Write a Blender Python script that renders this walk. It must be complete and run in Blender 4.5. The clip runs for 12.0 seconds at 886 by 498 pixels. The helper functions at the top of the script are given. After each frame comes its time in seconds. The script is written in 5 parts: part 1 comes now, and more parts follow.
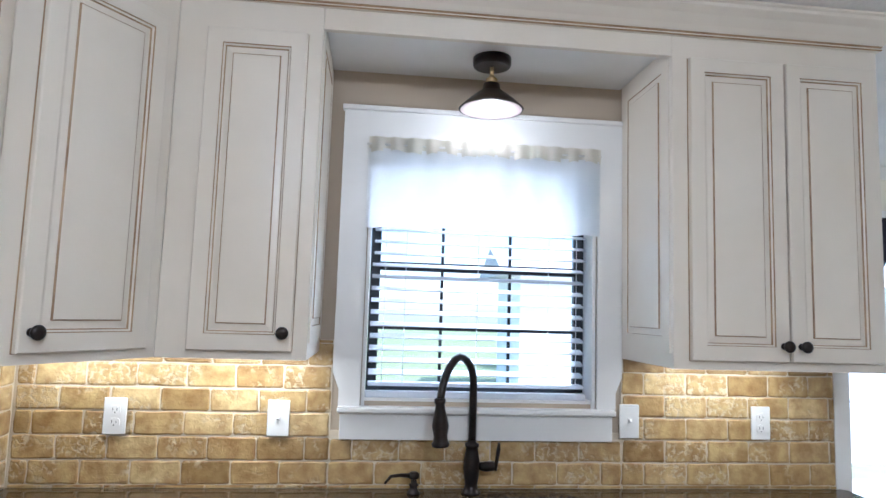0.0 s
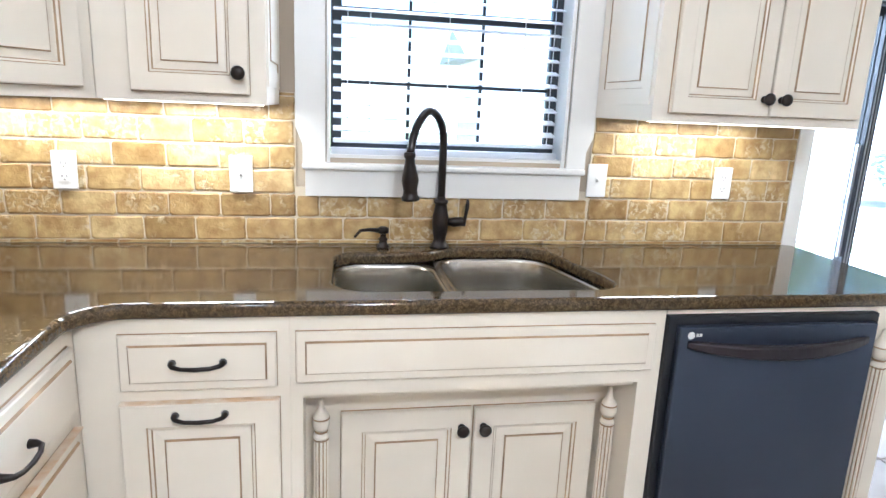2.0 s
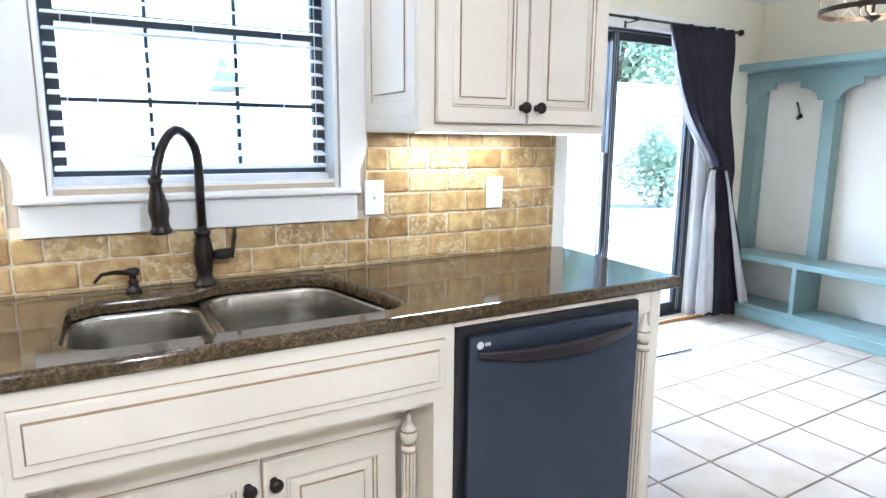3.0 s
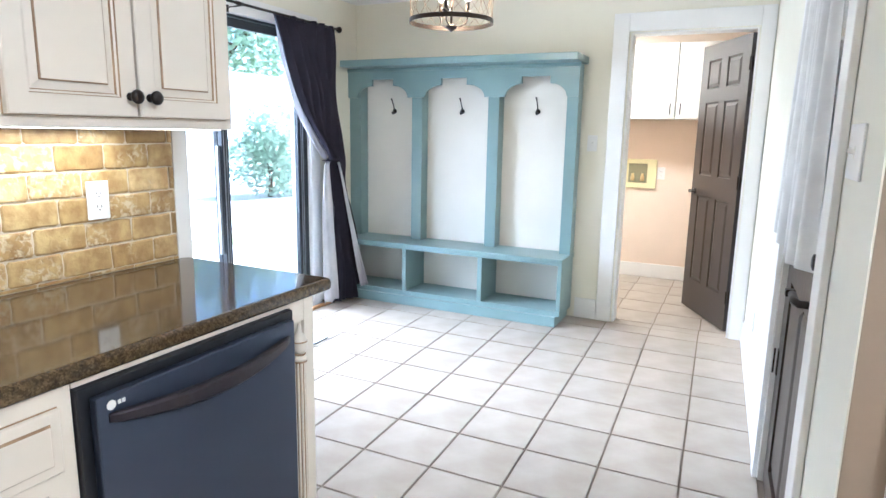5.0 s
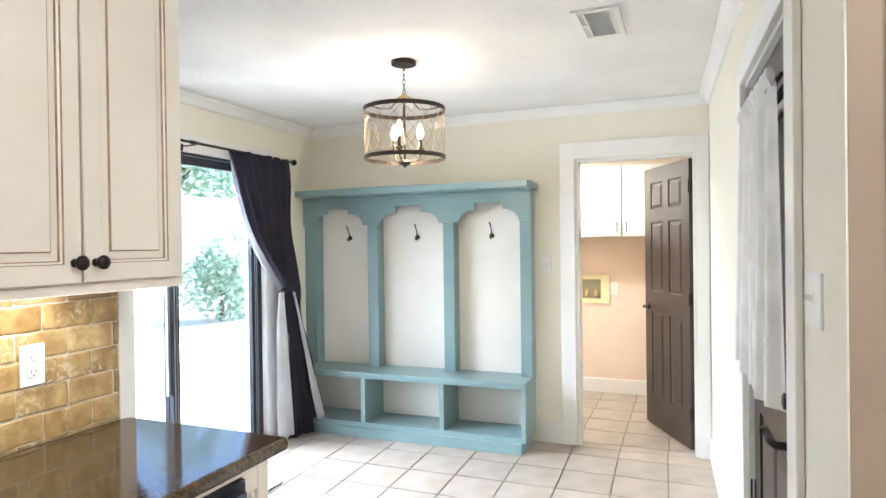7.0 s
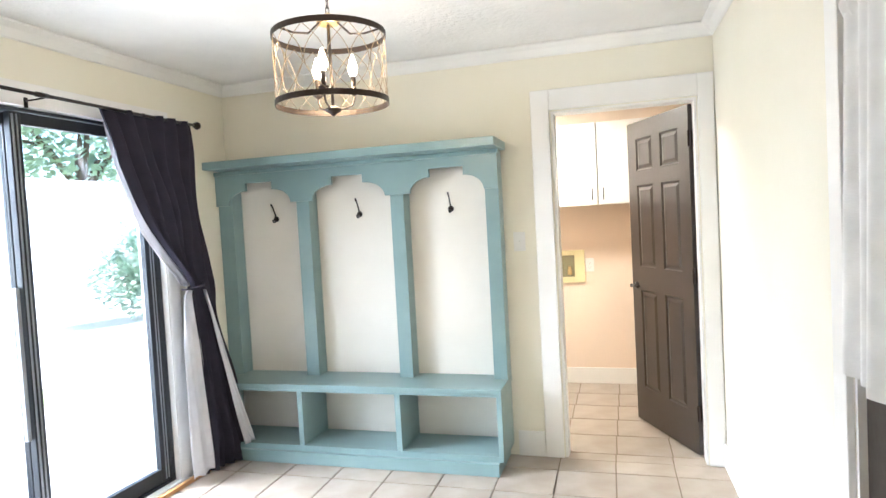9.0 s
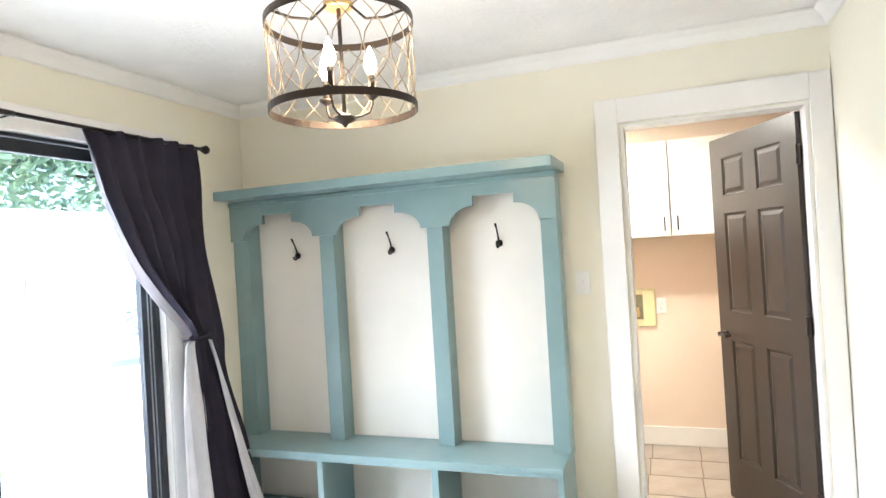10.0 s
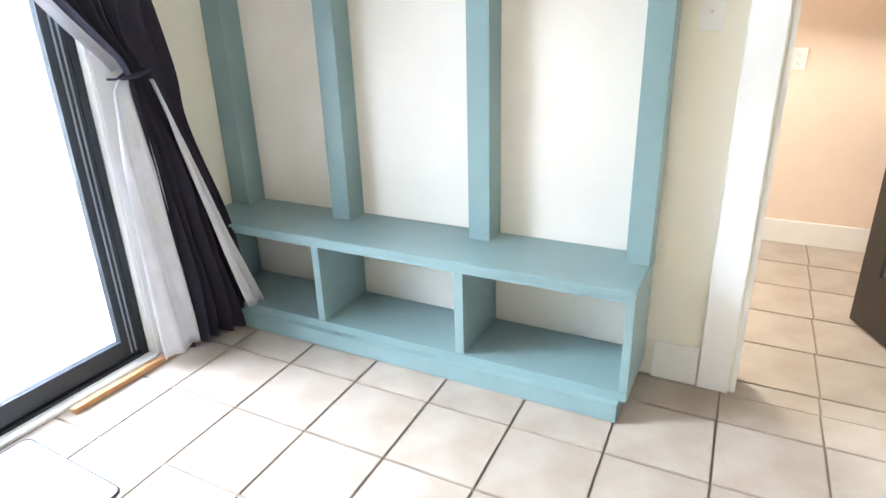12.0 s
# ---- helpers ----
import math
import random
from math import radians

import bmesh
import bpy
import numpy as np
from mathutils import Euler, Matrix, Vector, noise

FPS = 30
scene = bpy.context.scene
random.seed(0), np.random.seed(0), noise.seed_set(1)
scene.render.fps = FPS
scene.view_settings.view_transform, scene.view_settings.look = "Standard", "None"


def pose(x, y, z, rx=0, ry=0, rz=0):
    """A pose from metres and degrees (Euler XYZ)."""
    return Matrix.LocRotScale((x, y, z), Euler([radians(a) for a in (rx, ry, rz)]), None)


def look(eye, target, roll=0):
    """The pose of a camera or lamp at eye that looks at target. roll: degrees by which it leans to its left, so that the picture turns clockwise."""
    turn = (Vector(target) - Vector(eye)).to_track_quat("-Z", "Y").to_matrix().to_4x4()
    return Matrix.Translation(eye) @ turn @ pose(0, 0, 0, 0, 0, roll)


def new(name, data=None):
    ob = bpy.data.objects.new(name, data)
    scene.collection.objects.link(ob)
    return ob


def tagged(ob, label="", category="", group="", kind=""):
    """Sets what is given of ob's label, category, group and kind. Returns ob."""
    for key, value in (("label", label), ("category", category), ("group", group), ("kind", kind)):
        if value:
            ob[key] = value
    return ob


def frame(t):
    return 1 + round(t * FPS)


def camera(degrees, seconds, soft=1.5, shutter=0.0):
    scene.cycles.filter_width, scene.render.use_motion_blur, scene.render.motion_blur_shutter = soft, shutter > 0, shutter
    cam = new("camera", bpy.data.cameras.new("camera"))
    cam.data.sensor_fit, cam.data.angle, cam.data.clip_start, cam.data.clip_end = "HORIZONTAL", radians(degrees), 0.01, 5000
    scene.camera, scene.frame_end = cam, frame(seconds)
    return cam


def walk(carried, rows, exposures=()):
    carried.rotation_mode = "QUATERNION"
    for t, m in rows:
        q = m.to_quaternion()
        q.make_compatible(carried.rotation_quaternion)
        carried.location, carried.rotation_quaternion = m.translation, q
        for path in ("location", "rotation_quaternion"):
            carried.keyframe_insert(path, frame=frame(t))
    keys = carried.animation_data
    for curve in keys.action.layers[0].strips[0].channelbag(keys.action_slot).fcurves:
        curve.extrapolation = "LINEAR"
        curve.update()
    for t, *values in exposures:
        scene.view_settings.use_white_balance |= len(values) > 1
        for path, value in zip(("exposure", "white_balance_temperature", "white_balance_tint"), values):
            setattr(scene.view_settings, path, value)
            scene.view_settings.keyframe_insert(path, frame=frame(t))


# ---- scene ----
cam = camera(70.9, 12.0)
PATH = [
    (0, (0.23, 0.222, 1.498), (0.439, 2.202, 1.698), 1.8),
    (0.5, (0.236, 0.244, 1.491), (0.538, 2.213, 1.662), 1.9),
    (1, (0.23, 0.267, 1.459), (0.498, 2.248, 1.406), 1.3),
    (1.5, (0.216, 0.28, 1.417), (0.461, 2.241, 1.108), 2.5),
    (2, (0.207, 0.303, 1.374), (0.564, 2.218, 0.924), 2.5),
    (2.5, (0.229, 0.326, 1.367), (0.917, 2.164, 0.982), 1.9),
    (3, (0.3, 0.411, 1.34), (1.266, 2.127, 0.988), 0.5),
    (3.5, (0.393, 0.513, 1.338), (1.676, 2.003, 0.97), 1.5),
    (5.5, (0.369, 0.62, 1.381), (2.185, 1.387, 1.043), 0.3),
    (6, (0.374, 0.632, 1.417), (2.209, 1.399, 1.201), -0.9),
    (6.5, (0.371, 0.633, 1.459), (2.233, 1.361, 1.427), -0.3),
    (8.5, (0.961, 0.868, 1.458), (2.834, 1.569, 1.431), -2.5),
    (9, (1.234, 0.969, 1.444), (3.147, 1.544, 1.356), -3.1),
    (9.5, (1.536, 1.033, 1.474), (3.427, 1.68, 1.416), -2.9),
    (10, (1.828, 1.143, 1.481), (3.697, 1.856, 1.497), -3.4),
    (10.5, (2.092, 1.251, 1.478), (3.955, 1.965, 1.342), -3.5),
    (11, (2.375, 1.304, 1.403), (4.143, 2.158, 1.021), -3.5),
    (11.5, (2.608, 1.364, 1.37), (4.299, 2.224, 0.738), -2.5),
    (12, (2.774, 1.411, 1.359), (4.417, 2.273, 0.611), -1.8),
]
EXPOSURE = [(0, 1.52, 4900, 10), (1.0, 1.5, 5000, 10), (2.0, 2.35, 5080, 9), (2.5, 2.5, 5000, 9), (3.0, 2.45, 4950, 8), (3.7, 2.35, 4950, 8), (5.5, 2.35, 5100, 9), (6.7, 2.3, 5400, 9), (8.5, 2.35, 5600, 9), (10.5, 2.45, 5600, 9), (12, 2.45, 5500, 10)]
walk(cam, [(t, look(eye, target, roll)) for t, eye, target, roll in PATH], EXPOSURE)

# ---- world, sun, large lights ----
world = bpy.data.worlds.new("world")
scene.world = world
world.use_nodes = True
wn = world.node_tree.nodes
sky = wn.new("ShaderNodeTexSky")
sky.sky_type = "NISHITA"
sky.sun_disc = False
sky.dust_density = 1.0
sky.sun_elevation, sky.sun_rotation = radians(58), radians(127)
world.node_tree.links.new(sky.outputs[0], wn["Background"].inputs[0])
wn["Background"].inputs[1].default_value = 0.15


def lamp(name, kind, energy, color, m, size=None, size_y=None):
    d = bpy.data.lights.new(name, kind)
    d.energy, d.color = energy, color
    if kind == "AREA" and size:
        d.size = size
        if size_y:
            d.shape, d.size_y = "RECTANGLE", size_y
    elif size and kind != "SUN":
        d.shadow_soft_size = size
    ob = new(name, d)
    ob.matrix_basis = m
    return ob


sun = lamp("sun", "SUN", 5.0, (1, 0.95, 0.88), look((0, 0, 0), (-0.5, 0.38, -1)))
sun.data.angle = radians(0.5)
DAY = (0.96, 0.96, 0.97)
WARM = (1.0, 0.90, 0.73)
slider_light = lamp("slider_skylight", "AREA", 360, DAY, look((3.3, 8.2, 4.3), (3.4, 1.6, 0.9)), 4.6, 1.6)
slider_light_2 = lamp("slider_skylight", "AREA", 15, DAY, look((2.85, 4.9, 1.3), (4.6, 2.2, 1.3)), 1.0, 1.9)
window_light = lamp("window_skylight", "AREA", 62, DAY, look((0.595, 3.3, 3.1), (0.595, 2.0, 1.2)), 1.2, 0.8)
kitchen_light = lamp("kitchen_ceiling_bulb", "POINT", 23, (1, 0.95, 0.88), Matrix.Translation((0.65, -0.75, 2.31)), 0.06)
kitchen_light_2 = lamp("kitchen_ceiling_bulb", "POINT", 3, (1, 0.95, 0.88), Matrix.Translation((-0.1, 0.2, 2.31)), 0.06)
laundry_light = lamp("laundry_ceiling_bulb", "AREA", 13, (1, 0.88, 0.68), look((5.7, 1.9, 2.37), (5.7, 1.9, 0)), 0.3, 0.3)
for cx, w in ((-0.15, 0.34), (1.42, 0.46)):
    lamp("under_cabinet_bulb", "AREA", (0.78 if cx < 0 else 0.66), WARM, look((cx, 2.235, 1.346), (cx, 2.25, 0)), w, 0.05)
lamp("under_cabinet_bulb", "AREA", 0.6, WARM, look((-0.60, 2.25, 1.346), (-0.60, 2.26, 0)), 0.45, 0.05)


# ---- materials ----
def mat(name, color, rough=0.5, metal=0.0, color2=None, scale=6.0, bump=0.0, bump_scale=60.0, spec=0.5, vary=0.0, coat=0.0, fine=0.0):
    m = bpy.data.materials.new(name)
    m.use_nodes = True
    nt, n = m.node_tree, m.node_tree.nodes
    b = n["Principled BSDF"]
    b.inputs["Roughness"].default_value = rough
    b.inputs["Metallic"].default_value = metal
    b.inputs["Specular IOR Level"].default_value = spec
    b.inputs["Coat Weight"].default_value = coat
    tc = n.new("ShaderNodeTexCoord")
    c2 = color2 or tuple(c * 0.93 for c in color)
    no = n.new("ShaderNodeTexNoise")
    no.inputs["Scale"].default_value, no.inputs["Detail"].default_value = scale, 5
    nt.links.new(tc.outputs["Object"], no.inputs["Vector"])
    mix = n.new("ShaderNodeMix")
    mix.data_type = "RGBA"
    mix.inputs["A"].default_value, mix.inputs["B"].default_value = (*color, 1), (*c2, 1)
    ramp = n.new("ShaderNodeMapRange")
    ramp.inputs["From Min"].default_value, ramp.inputs["From Max"].default_value = 0.35, 0.65
    nt.links.new(no.outputs["Fac"], ramp.inputs["Value"])
    nt.links.new(ramp.outputs["Result"], mix.inputs["Factor"])
    out = mix.outputs["Result"]
    if vary:
        oi = n.new("ShaderNodeObjectInfo")
        hsv = n.new("ShaderNodeHueSaturation")
        mr = n.new("ShaderNodeMapRange")
        mr.inputs["To Min"].default_value, mr.inputs["To Max"].default_value = 1 - vary, 1 + vary
        nt.links.new(oi.outputs["Random"], mr.inputs["Value"])
        nt.links.new(mr.outputs["Result"], hsv.inputs["Value"])
        nt.links.new(out, hsv.inputs["Color"])
        out = hsv.outputs["Color"]
    nt.links.new(out, b.inputs["Base Color"])
    no2 = n.new("ShaderNodeTexNoise")
    no2.inputs["Scale"].default_value, no2.inputs["Detail"].default_value = bump_scale, 4
    nt.links.new(tc.outputs["Object"], no2.inputs["Vector"])
    rr = n.new("ShaderNodeMapRange")
    rr.inputs["From Min"].default_value, rr.inputs["From Max"].default_value = 0.3, 0.7
    rr.inputs["To Min"].default_value, rr.inputs["To Max"].default_value = max(0.02, rough - 0.015), min(1, rough + 0.015)
    nt.links.new(no2.outputs["Fac"], rr.inputs["Value"])
    nt.links.new(rr.outputs["Result"], b.inputs["Roughness"])
    if bump:
        bp = n.new("ShaderNodeBump")
        bp.inputs["Strength"].default_value = bump
        bp.inputs["Distance"].default_value = 0.004
        nt.links.new(no2.outputs["Fac"], bp.inputs["Height"])
        nt.links.new(bp.outputs["Normal"], b.inputs["Normal"])
    return m


def travertine():
    m = mat("travertine", (0.49, 0.37, 0.175), 0.42, color2=(0.31, 0.20, 0.08), scale=24, vary=0.0)
    nt, n = m.node_tree, m.node_tree.nodes
    b = n["Principled BSDF"]
    base = b.inputs["Base Color"].links[0].from_socket
    tc = n.new("ShaderNodeTexCoord")
    oi = n.new("ShaderNodeObjectInfo")
    add = n.new("ShaderNodeVectorMath")
    add.operation = "MULTIPLY_ADD"
    comb = n.new("ShaderNodeCombineXYZ")
    for k in ("X", "Y", "Z"):
        nt.links.new(oi.outputs["Random"], comb.inputs[k])
    add.inputs[1].default_value = (31, 17, 23)
    nt.links.new(comb.outputs[0], add.inputs[0])
    nt.links.new(tc.outputs["Object"], add.inputs[2])
    for node in [x for x in n if x.type == "TEX_NOISE"]:
        nt.links.new(add.outputs[0], node.inputs["Vector"])
    # stone to stone tone: honey, cream, brown
    ramp = n.new("ShaderNodeValToRGB")
    e = ramp.color_ramp.elements
    e[0].color, e[1].color = (0.66, 0.57, 0.44, 1), (1.35, 1.36, 1.4, 1)
    for p, c in ((0.2, (0.95, 0.87, 0.76, 1)), (0.45, (1.12, 1.1, 1.03, 1)), (0.7, (0.88, 0.78, 0.62, 1)), (0.85, (1.22, 1.24, 1.25, 1))):
        el = ramp.color_ramp.elements.new(p)
        el.color = c
    nt.links.new(oi.outputs["Random"], ramp.inputs["Fac"])
    mul = n.new("ShaderNodeMix")
    mul.data_type, mul.blend_type = "RGBA", "MULTIPLY"
    mul.inputs["Factor"].default_value = 1
    nt.links.new(base, mul.inputs["A"])
    nt.links.new(ramp.outputs["Color"], mul.inputs["B"])
    # filled pits, lighter, in clusters
    pit = n.new("ShaderNodeTexNoise")
    pit.inputs["Scale"].default_value, pit.inputs["Detail"].default_value, pit.inputs["Distortion"].default_value = 62, 6, 0.6
    nt.links.new(add.outputs[0], pit.inputs["Vector"])
    big = n.new("ShaderNodeTexNoise")
    big.inputs["Scale"].default_value = 9
    nt.links.new(add.outputs[0], big.inputs["Vector"])
    g1 = n.new("ShaderNodeMapRange")
    g1.inputs["From Min"].default_value, g1.inputs["From Max"].default_value = 0.48, 0.62
    g2 = n.new("ShaderNodeMapRange")
    g2.inputs["From Min"].default_value, g2.inputs["From Max"].default_value = 0.48, 0.60
    nt.links.new(pit.outputs["Fac"], g1.inputs["Value"])
    fr = n.new("ShaderNodeMath")
    fr.operation = "MULTIPLY"
    fr.inputs[1].default_value = 7.3
    nt.links.new(oi.outputs["Random"], fr.inputs[0])
    fr2 = n.new("ShaderNodeMath")
    fr2.operation = "FRACT"
    nt.links.new(fr.outputs[0], fr2.inputs[0])
    lift = n.new("ShaderNodeMapRange")
    lift.inputs["To Min"].default_value, lift.inputs["To Max"].default_value = -0.14, 0.12
    nt.links.new(fr2.outputs[0], lift.inputs["Value"])
    bigsum = n.new("ShaderNodeMath")
    nt.links.new(big.outputs["Fac"], bigsum.inputs[0])
    nt.links.new(lift.outputs["Result"], bigsum.inputs[1])
    nt.links.new(bigsum.outputs[0], g2.inputs["Value"])
    both = n.new("ShaderNodeMath")
    both.operation = "MULTIPLY"
    nt.links.new(g1.outputs["Result"], both.inputs[0])
    nt.links.new(g2.outputs["Result"], both.inputs[1])
    fill = n.new("ShaderNodeMix")
    fill.data_type = "RGBA"
    fill.inputs["B"].default_value = (0.56, 0.46, 0.29, 1)
    nt.links.new(mul.outputs["Result"], fill.inputs["A"])
    nt.links.new(both.outputs[0], fill.inputs["Factor"])
    nt.links.new(fill.outputs["Result"], b.inputs["Base Color"])
    bp = n.new("ShaderNodeBump")
    bp.inputs["Strength"].default_value, bp.inputs["Distance"].default_value = 0.5, 0.004
    bp.invert = True
    hs = n.new("ShaderNodeMath")
    hs.operation = "MULTIPLY_ADD"
    hs.inputs[1].default_value = 0.5
    nt.links.new(both.outputs[0], hs.inputs[0])
    nt.links.new(pit.outputs["Fac"], hs.inputs[2])
    nt.links.new(hs.outputs[0], bp.inputs["Height"])
    nt.links.new(bp.outputs["Normal"], b.inputs["Normal"])
    return m


def granite():
    m = mat("brown granite", (0.086, 0.060, 0.030), 0.10, color2=(0.038, 0.027, 0.016), scale=70, bump_scale=90, coat=0.0, spec=0.42)
    nt, n = m.node_tree, m.node_tree.nodes
    b = n["Principled BSDF"]
    base = b.inputs["Base Color"].links[0].from_socket
    tc = n.new("ShaderNodeTexCoord")
    v = n.new("ShaderNodeTexVoronoi")
    v.inputs["Scale"].default_value = 260
    nt.links.new(tc.outputs["Object"], v.inputs["Vector"])
    ramp = n.new("ShaderNodeValToRGB")
    e = ramp.color_ramp.elements
    e[0].position, e[0].color = 0.30, (0.8, 0.74, 0.70, 1)
    e[1].position, e[1].color = 0.85, (1.55, 1.45, 1.3, 1)
    sep = n.new("ShaderNodeSeparateColor")
    nt.links.new(v.outputs["Color"], sep.inputs[0])
    nt.links.new(sep.outputs[0], ramp.inputs["Fac"])
    mul = n.new("ShaderNodeMix")
    mul.data_type, mul.blend_type = "RGBA", "MULTIPLY"
    mul.inputs["Factor"].default_value = 1
    nt.links.new(base, mul.inputs["A"])
    nt.links.new(ramp.outputs["Color"], mul.inputs["B"])
    nt.links.new(mul.outputs["Result"], b.inputs["Base Color"])
    nt.links.remove(b.inputs["Roughness"].links[0])
    b.inputs["Roughness"].default_value = 0.075
    return m


def glass_mat(name, tint=(0.97, 0.99, 1)):
    m = bpy.data.materials.new(name)
    m.use_nodes = True
    b = m.node_tree.nodes["Principled BSDF"]
    b.inputs["Base Color"].default_value = (*tint, 1)
    b.inputs["Transmission Weight"].default_value = 1
    b.inputs["Roughness"].default_value = 0.0
    b.inputs["IOR"].default_value = 1.45
    return m


def glow(name, color, strength):
    m = bpy.data.materials.new(name)
    m.use_nodes = True
    b = m.node_tree.nodes["Principled BSDF"]
    b.inputs["Base Color"].default_value = (*color, 1)
    b.inputs["Emission Color"].default_value = (*color, 1)
    b.inputs["Emission Strength"].default_value = strength
    return m


def cloth(name, color, trans=0.0, rough=0.9, weave=500):
    m = mat(name, color, rough, color2=tuple(c * 0.85 for c in color), scale=9, bump=0.25, bump_scale=weave, spec=0.2)
    if trans:
        nt, n = m.node_tree, m.node_tree.nodes
        b = n["Principled BSDF"]
        t = n.new("ShaderNodeBsdfTranslucent")
        t.inputs[0].default_value = (*color, 1)
        mx = n.new("ShaderNodeMixShader")
        mx.inputs[0].default_value = trans
        nt.links.new(b.outputs[0], mx.inputs[1])
        nt.links.new(t.outputs[0], mx.inputs[2])
        nt.links.new(mx.outputs[0], n["Material Output"].inputs["Surface"])
    return m


CAB = mat("cream glazed paint", (0.755, 0.69, 0.585), 0.32, color2=(0.71, 0.64, 0.53), scale=3, bump=0.04, bump_scale=120)
GLAZE = mat("brown glaze", (0.25, 0.15, 0.07), 0.5, color2=(0.42, 0.29, 0.16), scale=12)
BAREWOOD = mat("worn edge", (0.62, 0.42, 0.24), 0.6, color2=(0.72, 0.62, 0.48), scale=30)
WHITE = mat("white trim paint", (0.80, 0.785, 0.75), 0.35, scale=2, bump=0.03, bump_scale=90)
TANWALL = mat("tan wall paint", (0.47, 0.39, 0.29), 0.75, scale=2, bump=0.12, bump_scale=160)
CREAMWALL = mat("cream wall paint", (0.78, 0.74, 0.62), 0.7, color2=(0.75, 0.71, 0.58), scale=1.6, bump=0.15, bump_scale=120)
# tan wall paint darkened: the corner face's shade is put into the colour
TANWALL_SHADE = mat("tan wall paint in shade", (0.27, 0.20, 0.135), 0.75, scale=2, bump=0.12, bump_scale=160)
PEACH = mat("peach wall paint", (0.77, 0.64, 0.52), 0.75, scale=2, bump=0.12, bump_scale=140)
CEIL = mat("textured ceiling paint", (0.82, 0.80, 0.77), 0.85, scale=3, bump=1.0, bump_scale=42)
TEAL = mat("teal painted wood", (0.225, 0.322, 0.320), 0.30, color2=(0.205, 0.298, 0.298), scale=4, bump=0.06, bump_scale=70)
PANELW = mat("white panel paint", (0.77, 0.73, 0.65), 0.5, scale=2, bump=0.05, bump_scale=80)
STONE = travertine()
GROUTW = mat("tan wall grout", (0.66, 0.58, 0.44), 0.9, scale=30, bump=0.3, bump_scale=300)
GRANITE = granite()
TILE = mat("beige ceramic tile", (0.41, 0.362, 0.305), 0.30, color2=(0.34, 0.285, 0.225), scale=5, vary=0.05, bump_scale=3, spec=0.35)
GROUTF = mat("floor grout", (0.22, 0.175, 0.13), 0.9, scale=25)
BLACK = mat("oil rubbed bronze", (0.018, 0.015, 0.014), 0.33, metal=0.6, color2=(0.03, 0.022, 0.018), scale=20)
DARKMETAL = mat("dark bronze metal", (0.06, 0.045, 0.035), 0.45, metal=0.7, scale=20)
BRASS = mat("aged brass", (0.62, 0.46, 0.22), 0.35, metal=0.7, scale=20)
WIRE = mat("brushed gold wire", (0.45, 0.35, 0.23), 0.35, metal=1.0, scale=20)
STEEL = mat("brushed stainless steel", (0.48, 0.46, 0.42), 0.22, metal=1.0, color2=(0.44, 0.42, 0.38), scale=4, bump_scale=8)
SLATE = mat("dark slate appliance steel", (0.070, 0.084, 0.125), 0.33, metal=0.7, color2=(0.064, 0.077, 0.115), scale=1.5)
SLATE_D = mat("black appliance trim", (0.012, 0.013, 0.016), 0.35, scale=5)
ALU = mat("dark bronze aluminium", (0.032, 0.036, 0.042), 0.4, metal=0.4, scale=5)
ALU_L = mat("grey aluminium", (0.35, 0.37, 0.39), 0.4, metal=0.6, scale=5)
VINYL = cloth("white vinyl slat", (0.82, 0.84, 0.87), 0.35, 0.4, 40)
PLASTIC = mat("white plastic", (0.80, 0.79, 0.76), 0.3, scale=3)
IVORY = mat("ivory plastic", (0.72, 0.66, 0.38), 0.35, scale=3)
SLOT = mat("dark slot", (0.03, 0.03, 0.03), 0.6)
DOORP = mat("dark brown door paint", (0.037, 0.028, 0.023), 0.33, color2=(0.031, 0.023, 0.019), scale=3, bump=0.12, bump_scale=35)
NAVY = cloth("dark charcoal cloth", (0.030, 0.027, 0.040))
LINING = cloth("white lining cloth", (0.72, 0.71, 0.73), 0.25)
SHEER = cloth("white sheer cloth", (0.88, 0.88, 0.87), 0.7)
COTTON = cloth("white cotton cloth", (0.88, 0.87, 0.84), 0.1)
LACE = cloth("cream lace cloth", (0.74, 0.70, 0.60), 0.3)
OAK = mat("light oak", (0.46, 0.24, 0.09), 0.5, color2=(0.38, 0.19, 0.07), scale=18, bump=0.1)
GLASS = glass_mat("clear glass")
BULB = glow("glowing bulb", (1.0, 0.82, 0.58), 7)
BULBW = glow("glowing white bulb", (1.0, 0.93, 0.84), 3)
DIFFUSER = glow("glowing diffuser", (1.0, 0.94, 0.86), 5)
STRIP = glow("glowing strip", (1.0, 0.88, 0.7), 1.2)
LEAF = mat("green leaves", (0.12, 0.19, 0.12), 0.5, color2=(0.19, 0.26, 0.18), scale=8, vary=0.1)
lt = LEAF.node_tree
ltr = lt.nodes.new("ShaderNodeBsdfTranslucent")
ltr.inputs[0].default_value = (0.58, 0.70, 0.58, 1)
lmx = lt.nodes.new("ShaderNodeMixShader")
lmx.inputs[0].default_value = 0.6
lt.links.new(lt.nodes["Principled BSDF"].outputs[0], lmx.inputs[1])
lt.links.new(ltr.outputs[0], lmx.inputs[2])
lt.links.new(lmx.outputs[0], lt.nodes["Material Output"].inputs["Surface"])
BARK = mat("bark", (0.12, 0.085, 0.06), 0.9, scale=12, bump=0.5, bump_scale=30)
CONCRETE = mat("pale concrete", (0.48, 0.46, 0.43), 0.9, color2=(0.42, 0.40, 0.37), scale=2, bump=0.2, bump_scale=60)
GRASS = mat("dry grass", (0.16, 0.20, 0.08), 0.95, color2=(0.20, 0.22, 0.10), scale=3, bump=0.5, bump_scale=80)
